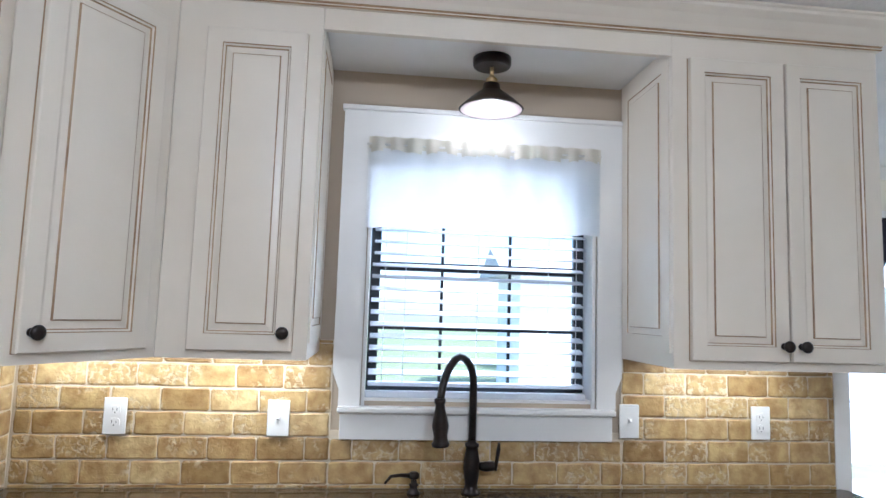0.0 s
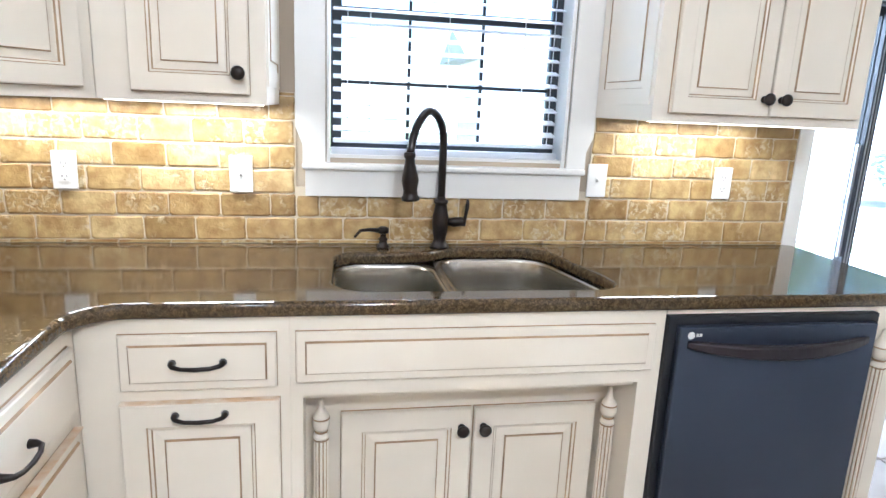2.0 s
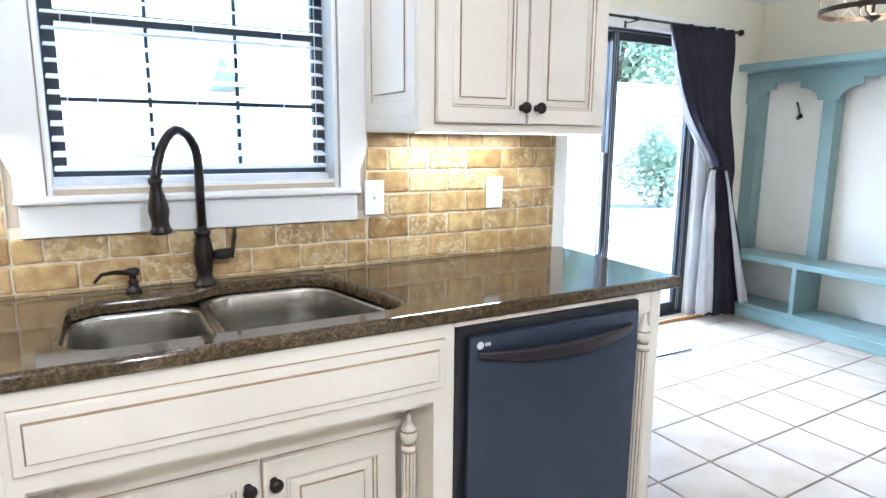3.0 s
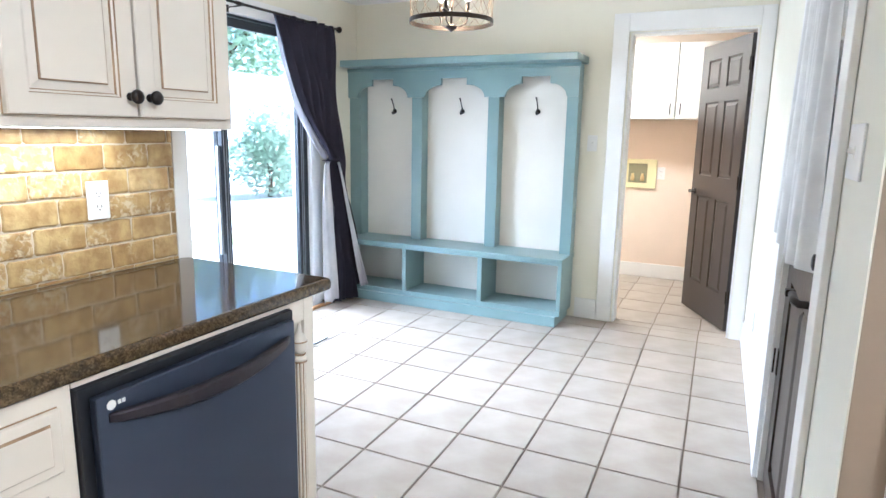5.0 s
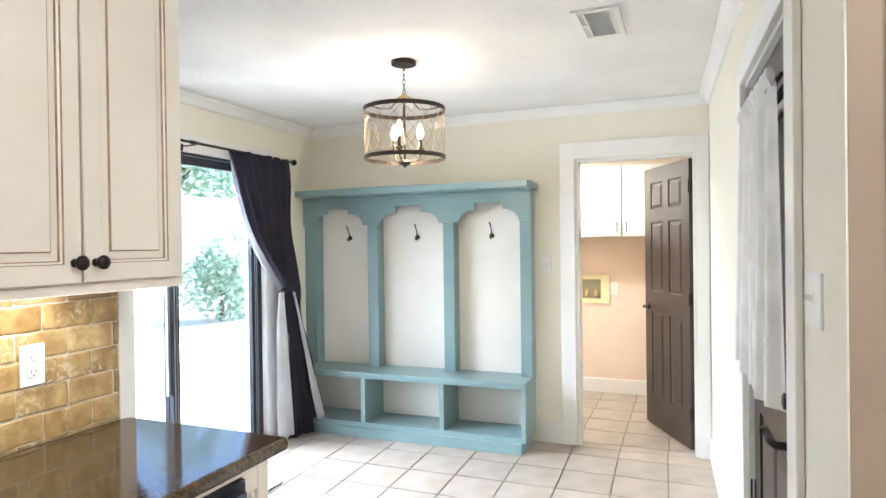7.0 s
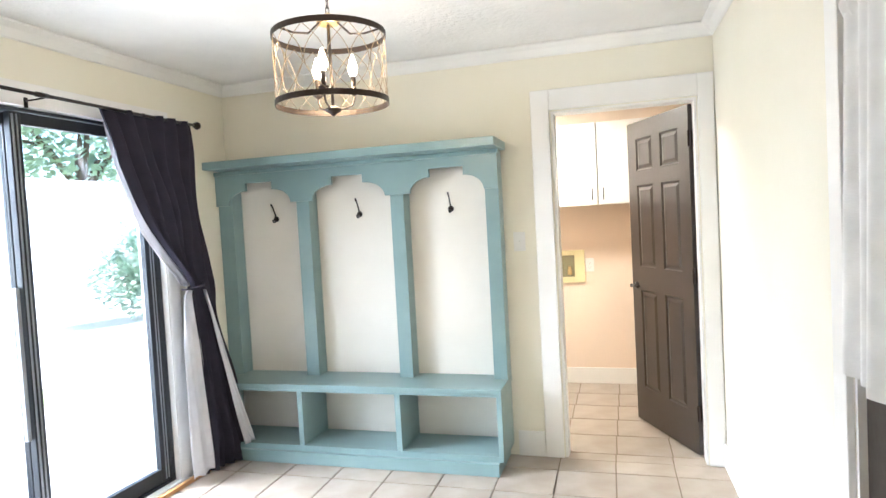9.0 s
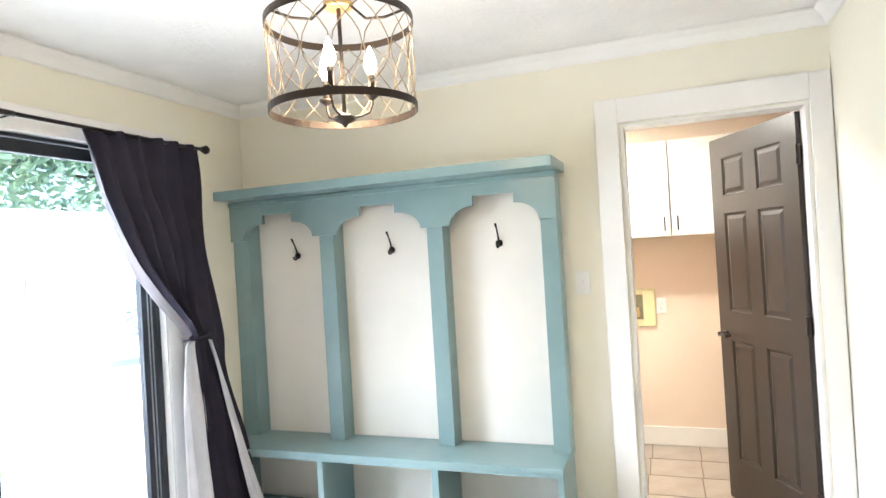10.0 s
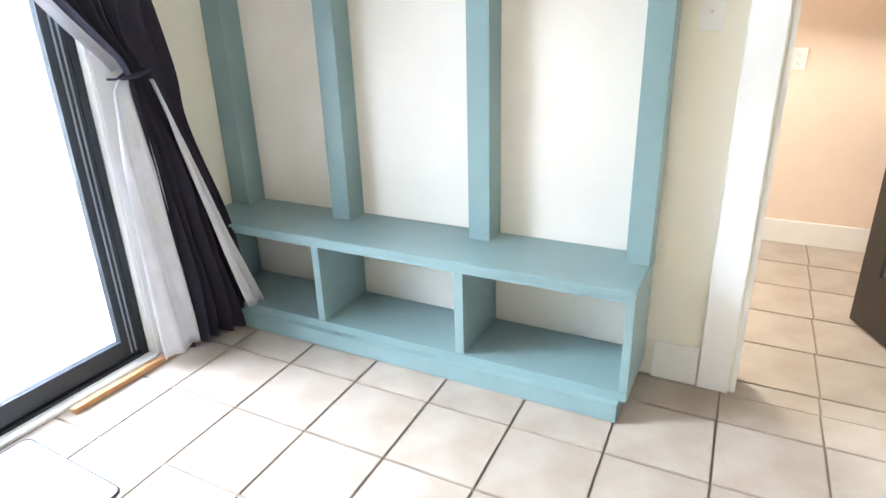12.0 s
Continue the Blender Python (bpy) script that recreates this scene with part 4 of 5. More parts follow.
BF = NY - 0.0125
plate("outlet", Matrix.Translation((-0.572, BF, 1.138)), "white duplex outlet on the travertine backsplash")
plate("light_switch", Matrix.Translation((-0.067, BF, 1.138)), "white toggle switch on the travertine backsplash")
plate("light_switch", Matrix.Translation((1.115, BF, 1.142)), "white toggle switch beside the window apron")
plate("outlet", Matrix.Translation((1.596, BF, 1.142)), "white duplex outlet on the travertine near the wall end")
plate("light_switch", pose(EX, 1.60, 1.30, 0, 0, -90), "white toggle switch between the hall tree and the doorway")
plate("outlet", SIDE @ pose(side_x(4.10), 0, 0.37, 0, 0, 180), "white outlet low on the side wall")
plate("light_switch", SIDE @ pose(side_x(1.90), 0, 1.335, 0, 0, 180), "white two gang switch plate on the side wall", gang=2)

# ---- pendant light over the sink ----
pend = thing("ceiling_light", (0.575, 2.15, 2.322), "dark metal cone shade light with a brass socket over the sink", "ceiling light")
PM = Matrix.Translation((0.575, 2.15, 0))
bm = bmesh.new()
lathe(bm, [(0.052, 2.292), (0.060, 2.294), (0.062, 2.300), (0.062, 2.3215)], PM, 32)
part("canopy", bm, BLACK, pend)
bm = bmesh.new()
lathe(bm, [(0.007, 2.262), (0.007, 2.292)], PM, 14)
lathe(bm, [(0.014, 2.236), (0.019, 2.242), (0.019, 2.252), (0.012, 2.258), (0.009, 2.263)], PM, 18)
part("stem", bm, BRASS, pend)
bm = bmesh.new()
lathe(bm, [(0.104, 2.150), (0.105, 2.152), (0.072, 2.183), (0.045, 2.205), (0.030, 2.216), (0.026, 2.236), (0.016, 2.240), (0.016, 2.238), (0.023, 2.214), (0.043, 2.202), (0.070, 2.180), (0.102, 2.150)], PM, 40)
part("shade", bm, DARKMETAL, pend)
bm = bmesh.new()
lathe(bm, [(0.100, 2.1505), (0.069, 2.1795), (0.042, 2.2005), (0.024, 2.2125), (0.023, 2.2120), (0.041, 2.1995), (0.068, 2.1785), (0.099, 2.1495)], PM, 40)
part("shade_lining", bm, mat("warm grey enamel", (0.42, 0.34, 0.33), 0.4), pend, "warm grey inside of the shade")
bm = bmesh.new()
lathe(bm, [(0.003, 2.132), (0.013, 2.135), (0.020, 2.144), (0.0215, 2.154), (0.018, 2.170), (0.012, 2.200)], PM, 20)
part("bulb", bm, BULBW, pend)
lamp("sink_bulb", "POINT", 0.7, (1, 0.9, 0.78), Matrix.Translation((0.575, 2.15, 2.105)), 0.02)

# kitchen and laundry ceiling lights
for n, (x, y) in (("kitchen", (0.65, -0.75)), ("kitchen", (-0.1, 0.2)), ("laundry", (5.7, 1.9))):
    c = thing("ceiling_light", (x, y, H), "round flush ceiling light with a lit white diffuser", "ceiling light", "flush ceiling lights")
    bm = bmesh.new()
    lathe(bm, [(0.17, H - 0.03), (0.175, H - 0.02), (0.175, H - 0.001)], Matrix.Translation((x, y, 0)), 32)
    part("frame", bm, PLASTIC, c)
    bm = bmesh.new()
    lathe(bm, [(0.12, H - 0.055), (0.15, H - 0.045), (0.165, H - 0.0305)], Matrix.Translation((x, y, 0)), 32)
    part("diffuser", bm, DIFFUSER, c)

# ---- chandelier ----
CX, CY = 3.445, 2.045
ch = thing("chandelier", (CX, CY, H), "round drum cage chandelier, dark rings, gold wire, three lit bulbs", "chandelier")
CM = Matrix.Translation((CX, CY, 0))


def ring_band(bm, r, z0, z1, t=0.003, segs=48):
    lathe_pts = [(r - t, z0), (r, z0), (r, z1), (r - t, z1)]
    rs = []
    for rr_, z in lathe_pts:
        rs.append([bm.verts.new(CM @ Vector((rr_ * math.cos(2 * math.pi * i / segs), rr_ * math.sin(2 * math.pi * i / segs), z))) for i in range(segs)])
    for a, b in zip(rs, rs[1:] + rs[:1]):
        for i in range(segs):
            bm.faces.new((a[i], a[(i + 1) % segs], b[(i + 1) % segs], b[i])).smooth = False


CR = 0.218
bm = bmesh.new()
lathe(bm, [(0.060, 2.415), (0.066, 2.418), (0.066, 2.439)], CM, 28)
part("canopy", bm, BLACK, ch)
for z0, z1, n in ((2.168, 2.190, "top_ring"), (1.912, 1.934, "bottom_ring")):
    bm = bmesh.new()
    ring_band(bm, CR, z0, z1)
    part(n, bm, DARKMETAL, ch)
for i in range(16):
    bm = bmesh.new()
    a0 = 2 * math.pi * i / 16
    for s in (1, -1):
        pts = []
        for k in range(9):
            f = k / 8
            a = a0 + s * (2 * math.pi / 16) * 0.98 * math.sin(math.pi * f)
            pts.append(CM @ Vector(((CR - 0.004) * math.cos(a), (CR - 0.004) * math.sin(a), 1.93 + 0.242 * f)))
        tube(bm, pts, 0.0017, 5)
    part("cage_wire", bm, WIRE, ch)
bm = bmesh.new()
tube(bm, [CM @ Vector((0, 0, 1.895)), CM @ Vector((0, 0, 2.262))], 0.006, 10)
lathe(bm, [(0.004, 1.872), (0.010, 1.880), (0.030, 1.892), (0.032, 1.900), (0.012, 1.912)], CM, 24)
part("stem", bm, DARKMETAL, ch)
bm = bmesh.new()
lathe(bm, [(0.038, 2.222), (0.044, 2.228), (0.044, 2.240), (0.022, 2.254), (0.008, 2.266)], CM, 24)
part("collar", bm, BRASS, ch)
bm = bmesh.new()
for i in range(3):
    a = 2 * math.pi * i / 3 + 0.5
    tube(bm, [CM @ Vector((0.03 * math.cos(a), 0.03 * math.sin(a), 2.235)), CM @ Vector((0.09 * math.cos(a), 0.09 * math.sin(a), 2.175)), CM @ Vector((0.15 * math.cos(a), 0.15 * math.sin(a), 2.168)), CM @ Vector((CR * math.cos(a), CR * math.sin(a), 2.178))], 0.004, 6)
part("top_arm", bm, DARKMETAL, ch)
for i in range(3):
    a = 2 * math.pi * i / 3 + 1.15
    ca, sa = math.cos(a), math.sin(a)
    arm = bmesh.new()
    tube(arm, [CM @ Vector((r * ca, r * sa, z)) for r, z in ((0.02, 1.90), (0.05, 1.905), (0.075, 1.915), (0.085, 1.94), (0.085, 1.965))], 0.004, 8)
    lathe(arm, [(0.005, 1.952), (0.022, 1.966), (0.024, 1.970), (0.010, 1.972)], CM @ Matrix.Translation((0.085 * ca, 0.085 * sa, 0)), 16)
    lathe(arm, [(0.0095, 1.972), (0.0095, 2.028)], CM @ Matrix.Translation((0.085 * ca, 0.085 * sa, 0)), 12)
    pa = part("arm", arm, DARKMETAL, ch)
    bm = bmesh.new()
    lathe(bm, [(0.008, 2.028), (0.017, 2.045), (0.019, 2.06), (0.013, 2.085), (0.003, 2.112)], CM @ Matrix.Translation((0.085 * ca, 0.085 * sa, 0)), 16)
    part("bulb", bm, BULB, pa)
lamp("chandelier_bulb", "POINT", 3.2, (1, 0.74, 0.46), Matrix.Translation((CX, CY, 1.99)), 0.06)
for i in range(6):
    z = 2.275 + i * 0.026
    bm = bmesh.new()
    pts = []
    for k in range(10):
        a = 2 * math.pi * k / 10
        u, w = 0.0075 * math.cos(a), 0.018 * math.sin(a)
        pts.append(CM @ Vector((u, 0, z + w) if i % 2 else (0, u, z + w)))
    tube(bm, pts, 0.0018, 5, closed=True)
    part("chain_link", bm, DARKMETAL, ch)

# ---- ceiling vent ----
vent = thing("ceiling_vent", (3.265, 1.0, H), "white louvred ceiling vent", "vent")
part("frame", B((3.08, 3.45, 0.90, 0.925, H - 0.012, H - 0.001), (3.08, 3.45, 1.075, 1.10, H - 0.012, H - 0.001), (3.08, 3.105, 0.925, 1.075, H - 0.012, H - 0.001), (3.425, 3.45, 0.925, 1.075, H - 0.012, H - 0.001), bevel=0.002), PLASTIC, vent)
part("backing", B((3.105, 3.425, 0.925, 1.075, H - 0.004, H - 0.001)), mat("grey duct", (0.60, 0.60, 0.60), 0.6), vent)
for i in range(16):
    bm = bmesh.new()
    obox(bm, pose(3.115 + i * 0.02, 1.0, H - 0.009, 0, -20, 0), -0.0062, 0.0062, -0.074, 0.045, -0.0006, 0.0006)
    part("slat", bm, PLASTIC, vent)
part("damper_plate", B((3.107, 3.423, 0.9255, 0.945, H - 0.010, H - 0.005), (3.107, 3.423, 1.046, 1.052, H - 0.011, H - 0.005)), PLASTIC, vent)
part("damper_lever", B((3.255, 3.275, 1.053, 1.0748, H - 0.011, H - 0.0045)), PLASTIC, vent)

# ---- hall tree ----
ht = thing("hall_tree", (4.75, 2.62, 0), "teal painted hall tree with bench, three arched bays and open cubbies", "hall tree")
HL, HR = 3.598, 1.690
part("toe_kick", B((4.572, 4.919, HR + 0.024, HL, 0.001, 0.074), bevel=0.002), TEAL, ht)
part("bottom_shelf", B((4.605, 4.919, HR + 0.030, HL - 0.021, 0.080, 0.108), bevel=0.002), TEAL, ht)
part("bottom_rail", B((4.600, 4.6045, HR + 0.001, HL - 0.001, 0.074, 0.108)), TEAL, ht)
part("side_panel", B((4.605, 4.919, HR, HR + 0.0295, 0.0745, 0.4595), bevel=0.002), TEAL, ht)
part("side_panel", B((4.605, 4.919, HL - 0.02, HL, 0.0745, 0.4595), bevel=0.002), TEAL, ht)
for y0, y1 in ((2.296, 2.332), (2.942, 2.976)):
    part("divider", B((4.603, 4.919, y0, y1, 0.1085, 0.4595), bevel=0.002), TEAL, ht)
part("seat", B((4.590, 4.928, HR - 0.004, HL, 0.460, 0.492), bevel=0.004), TEAL, ht)
part("seat_nosing", B((4.584, 4.5895, HR - 0.004, HL, 0.474, 0.490), (4.5945, 4.604, HR + 0.002, HL, 0.446, 0.4595), bevel=0.001), TEAL, ht)
part("back_panel", B((4.922, 4.929, HR + 0.01, HL - 0.01, 0.493, 1.845)), PANELW, ht, "white painted back panel")
part("cubby_back", B((4.920, 4.929, HR + 0.01, HL - 0.01, 0.109, 0.4595)), PANELW, ht, "cream painted back of the cubbies")
for n, y0, y1 in (("post", 2.922, 3.012), ("post", 2.279, 2.366), ("post", HR - 0.002, 1.770), ("post", 3.490, HL - 0.001)):
    part(n, B((4.812, 4.9215, y0, y1, 0.4925, 1.845), bevel=0.0015), TEAL, ht)
def arch(ya, yb, n0, n1, zs=1.622, zn=1.713, zt=1.763):
    out = [(ya, zs)]
    for k in range(1, 9):
        a = math.pi / 2 * k / 8
        out.append((ya + (n0 - ya) * (1 - math.cos(a)), zs + (zn - zs) * math.sin(a)))
    out += [(n0, zt), (n1, zt)]
    for k in range(0, 9):
        a = math.pi / 2 * (1 - k / 8)
        out.append((yb + (n1 - yb) * (1 - math.cos(a)), zs + (zn - zs) * math.sin(a)))
    return out


low = [(HL - 0.001, 1.622)] + arch(3.506, 3.042, 3.368, 3.173) + arch(2.890, 2.390, 2.748, 2.536) + arch(2.229, 1.770, 2.103, 1.892) + [(HR - 0.004, 1.622)]
bm = bmesh.new()
cols = [[bm.verts.new((x, y, z)) for x, z in ((4.790, 1.847), (4.790, zl), (4.8115, zl), (4.8115, 1.847))] for y, zl in low]
for a, b in zip(cols, cols[1:]):
    if abs(a[0].co.y - b[0].co.y) > 1e-5:
        bm.faces.new((a[0], a[1], b[1], b[0]))
        bm.faces.new((a[2], a[3], b[3], b[2]))
        bm.faces.new((a[3], a[0], b[0], b[3]))
    bm.faces.new((a[1], a[2], b[2], b[1]))
bm.faces.new(cols[0])
bm.faces.new(cols[-1])
bmesh.ops.remove_doubles(bm, verts=bm.verts, dist=1e-6)
part("arched_valance", bm, TEAL, ht)
part("cornice", B((4.600, 4.929, HR - 0.030, 3.546, 1.849, 1.898), bevel=0.003), TEAL, ht)
part("cornice_moulding", B((4.774, 4.7895, HR - 0.014, HL - 0.004, 1.822, 1.8485), bevel=0.003), TEAL, ht)


def coat_hook(y):
    t = thing("coat_hook", (4.9220, y, 1.51), "black double coat hook on the white back panel", "coat hook", "coat hooks")
    bm = bmesh.new()
    lathe(bm, [(0.019, 0), (0.019, 0.004), (0.012, 0.008)], Matrix.Translation((4.9215, y, 1.520)) @ pose(0, 0, 0, 0, -90, 0), 16)
    part("mount", bm, BLACK, t)
    bm = bmesh.new()
    tube(bm, [(4.9160, y, 1.525), (4.9060, y, 1.555), (4.8860, y, 1.59), (4.8640, y, 1.618)], 0.004, 8, radii=[0.006, 0.0045, 0.004, 0.0065])
    part("upper_prong", bm, BLACK, t)
    bm = bmesh.new()
    tube(bm, [(4.9140, y, 1.512), (4.8980, y, 1.497), (4.8810, y, 1.499), (4.8760, y, 1.515)], 0.004, 8, radii=[0.006, 0.0045, 0.0045, 0.0065])
    part("lower_prong", bm, BLACK, t)


for y in (3.230, 2.622, 2.012):
    coat_hook(y)


# ---- panel doors ----
SIX = [(0, 0.0, 0), (0.006, -0.007, 0), (0.014, -0.008, 0), (0.034, -0.001, 0)]


def six_panel(bm, w, h, t):
    """Door from x 0 to w, y 0 to t (front face at y 0), both faces panelled."""
    st, mid = 0.115, 0.105
    px = [(st, (w - mid) / 2), ((w + mid) / 2, w - st)]
    pz = [(0.24, 0.90), (1.06, 1.60), (1.70, h - 0.115)]
    xs = [0] + [v for p in px for v in p] + [w]
    zs = [0] + [v for p in pz for v in p] + [h]
    for side in (0, 1):
        m = Matrix() if side == 0 else (Matrix.Translation((w, t, 0)) @ pose(0, 0, 0, 0, 0, 180))
        for i in range(len(xs) - 1):
            for j in range(len(zs) - 1):
                if i % 2 and j % 2:
                    loops = []
                    for ins, hh, mi in SIX:
                        loops.append([bm.verts.new(m @ Vector(p)) for p in ((xs[i] + ins, -hh, zs[j] + ins), (xs[i + 1] - ins, -hh, zs[j] + ins), (xs[i + 1] - ins, -hh, zs[j + 1] - ins), (xs[i] + ins, -hh, zs[j + 1] - ins))])
                    for a, b in zip(loops, loops[1:]):
                        for k in range(4):
                            bm.faces.new((a[k], a[(k + 1) % 4], b[(k + 1) % 4], b[k]))
                    bm.faces.new(loops[-1])
                else:
                    bm.faces.new([bm.verts.new(m @ Vector(p)) for p in ((xs[i], 0, zs[j]), (xs[i + 1], 0, zs[j]), (xs[i + 1], 0, zs[j + 1]), (xs[i], 0, zs[j + 1]))])
    for q in (((0, 0, 0), (0, t, 0), (0, t, h), (0, 0, h)), ((w, 0, 0), (w, 0, h), (w, t, h), (w, t, 0)), ((0, 0, 0), (w, 0, 0), (w, t, 0), (0, t, 0)), ((0, 0, h), (0, t, h), (w, t, h), (w, 0, h))):
        bm.faces.new([bm.verts.new(p) for p in q])
    bmesh.ops.remove_doubles(bm, verts=bm.verts, dist=1e-5)


# laundry door, open into the laundry room
LD = pose(5.040, 0.628, 0.012, 0, 0, 26.3)
ldoor = thing("door_1", LD, "open dark brown six panel door leading to the laundry room", "door")
ldoor["kind"] = "structure"
bm = bmesh.new()
six_panel(bm, 0.745, 2.02, 0.035)
bm.transform(Matrix.Translation((0, -0.035, 0)))
part("slab", bm, DOORP, ldoor, local=True)
for sgn, y0 in ((-1, -0.035), (1, 0.0)):
    bm = bmesh.new()
    lathe(bm, [(0.026, 0), (0.026, 0.006), (0.012, 0.010), (0.011, 0.035), (0.013, 0.045)], Matrix.Translation((0.685, y0, 0.93)) @ pose(0, 0, 0, -90 * sgn, 0, 0), 18)
    tube(bm, [(0.685, y0 + sgn * 0.040, 0.93), (0.63, y0 + sgn * 0.045, 0.932), (0.575, y0 + sgn * 0.042, 0.934)], 0.007, 8)
    part("door_handle", bm, BLACK, ldoor, "black lever handle", local=True)
part("latch_plate", B((0.7452, 0.7466, -0.03, -0.006, 0.90, 0.96)), BLACK, ldoor, local=True)
for z in (0.20, 1.0, 1.78):
    bm = bmesh.new()
    tube(bm, [(-0.007, 0.004, z), (-0.007, 0.004, z + 0.09)], 0.007, 10)
    box(bm, -0.0018, 0.0, -0.034, 0.002, z, z + 0.09)
    box(bm, -0.028, -0.008, 0.0, 0.003, z, z + 0.09)
    part("hinge", bm, BLACK, ldoor, local=True)

# exterior door, closed, on the side wall
XD = SIDE @ Matrix.Translation((side_x(3.005), -0.020, 0.012)) @ pose(0, 0, 0, 0, 0, 180)
xdoor = thing("door_2", XD, "closed dark brown exterior door with a curtained upper window", "door")
xdoor["kind"] = "structure"
W2 = 0.868
bm = bmesh.new()
for q in ((0, W2, 0, 0.1), (0, W2, 1.88, 2.015), (0, 0.13, 0.1, 1.88), (W2 - 0.13, W2, 0.1, 1.88), (0.13, W2 - 0.13, 0.84, 0.98)):
    box(bm, q[0], q[1], 0, 0.04, q[2], q[3])
box(bm, 0.13, W2 - 0.13, 0.012, 0.030, 0.1, 0.84)
for i in range(2):
    a = 0.15 + i * 0.295
    panelled(bm, Matrix.Translation((0, 0.012, 0)), a, a + 0.275, 0.13, 0.81, [(0, 0, 0), (0.0, 0.002, 0), (0.02, 0.009, 0), (0.03, 0.010, 0)])
part("slab", bm, DOORP, xdoor, local=True)
p = part("pane", B((0.13, W2 - 0.13, 0.017, 0.023, 0.98, 1.88)), GLASS, xdoor, local=True)
bm = bmesh.new()
box(bm, W2 - 0.090, W2 - 0.045, -0.012, 0, 0.86, 1.06, bevel=0.004)
tube(bm, [(W2 - 0.068, -0.01, 0.92), (W2 - 0.068, -0.05, 0.92), (W2 - 0.10, -0.06, 0.92), (W2 - 0.185, -0.058, 0.925)], 0.011, 10)
box(bm, W2 - 0.195, W2 - 0.165, -0.075, -0.050, 0.915, 0.935, bevel=0.003)
lathe(bm, [(0.022, 0), (0.022, 0.02), (0.012, 0.024)], Matrix.Translation((W2 - 0.068, -0.012, 1.035)) @ pose(0, 0, 0, 90, 0, 0), 16)
part("door_handle", bm, BLACK, xdoor, "black lever handle with a deadbolt", local=True)
for z in (0.45, 1.0, 1.78):
    bm = bmesh.new()
    tube(bm, [(-0.008, -0.012, z), (-0.008, -0.012, z + 0.1)], 0.008, 10)
    box(bm, -0.012, 0.03, -0.004, 0.0, z, z + 0.1)
    part("hinge", bm, BLACK, xdoor, local=True)

cur2 = thing("door_curtain", SIDE @ Matrix.Translation((side_x(2.5), 0.01, 1.86)), "white gathered half curtain on a rod over the exterior door window", "curtain")
bm = bmesh.new()
rng = random.Random(5)
nU, nZ = 140, 22
grid = []
for j in range(nZ + 1):
    f = j / nZ
    row = []
    for i in range(nU + 1):
        u = i / nU
        amp = 0.007 + 0.012 * f
        d = amp * (math.sin(u * 62) + 0.5 * math.sin(u * 27 + 1.3) + 0.3 * math.sin(u * 11))
        wid = 0.70 + 0.03 * f
        bot = 1.02 - 0.03 * math.sin(u * 3.0) + 0.004 * math.sin(u * 62)
        row.append(bm.verts.new(((0.5 - u) * wid + 0.10, d + 0.012, 1.88 + (bot - 1.88) * f - 1.86)))
    grid.append(row)
for a, b in zip(grid, grid[1:]):
    for i in range(nU):
        bm.faces.new((a[i], a[i + 1], b[i + 1], b[i])).smooth = True
part("panel", bm, COTTON, cur2, local=True)
bm = bmesh.new()
grid = []
for j in range(5):
    f = j / 4
    row = []
    for i in range(nU + 1):
        u = i / nU
        row.append(bm.verts.new(((0.5 - u) * 0.70 + 0.10, 0.018 + 0.014 * math.sin(u * 95) * math.sin(math.pi * (0.15 + 0.8 * f)), 0.01 + 0.05 * (1 - f) + 0.006 * math.sin(u * 50))))
    grid.append(row)
for a, b in zip(grid, grid[1:]):
    for i in range(nU):
        bm.faces.new((a[i], a[i + 1], b[i + 1], b[i])).smooth = True
part("heading", bm, COTTON, cur2, "gathered heading", local=True)
bm = bmesh.new()
tube(bm, [(-0.30, 0.0, 0.02), (0.47, 0.0, 0.02)], 0.006)
part("rod", bm, BLACK, cur2, local=True)

# ---- sliding glass door ----
SX0, SX1, SM = 2.375, 4.215, 3.36
slider = thing("sliding_door", (3.3, DY, 0), "dark bronze aluminium sliding glass door to the patio", "door")
slider["kind"] = "structure"
F0, F1 = CF + 0.02, CF + 0.11
part("door_frame", B((SX0, SX0 + 0.03, F0, F1, 0.028, 2.045), (SX1 - 0.03, SX1, F0, F1, 0.028, 2.045), (SX0, SX1, F0, F1, 2.045, 2.06), bevel=0.002), ALU, slider)
part("track", B((SX0, SX1, F0, F1, 0.002, 0.0275), (SX0 + 0.03, SX1 - 0.03, F0 + 0.02, F0 + 0.024, 0.0275, 0.037), (SX0 + 0.03, SX1 - 0.03, F0 + 0.06, F0 + 0.064, 0.0275, 0.037)), ALU, slider)
# fixed panel on the right, further in; sliding panel on the left
for name, x0, x1, y0, lst in (("fixed_panel", SM, SX1 - 0.031, F0 + 0.004, 0.055), ("moving_panel", SX0 + 0.031, SM + 0.075, F0 + 0.046, 0.055)):
    g = B((x0, x0 + lst, y0, y0 + 0.035, 0.040, 2.040), (x1 - 0.075, x1, y0, y0 + 0.035, 0.040, 2.040), (x0 + lst, x1 - 0.075, y0, y0 + 0.035, 0.040, 0.115), (x0 + lst, x1 - 0.075, y0, y0 + 0.035, 1.985, 2.040), bevel=0.002)
    fr = part(name, g, ALU, slider)
    p = part("pane", B((x0 + lst, x1 - 0.075, y0 + 0.014, y0 + 0.020, 0.115, 1.985)), GLASS, fr)
    p.visible_shadow = False
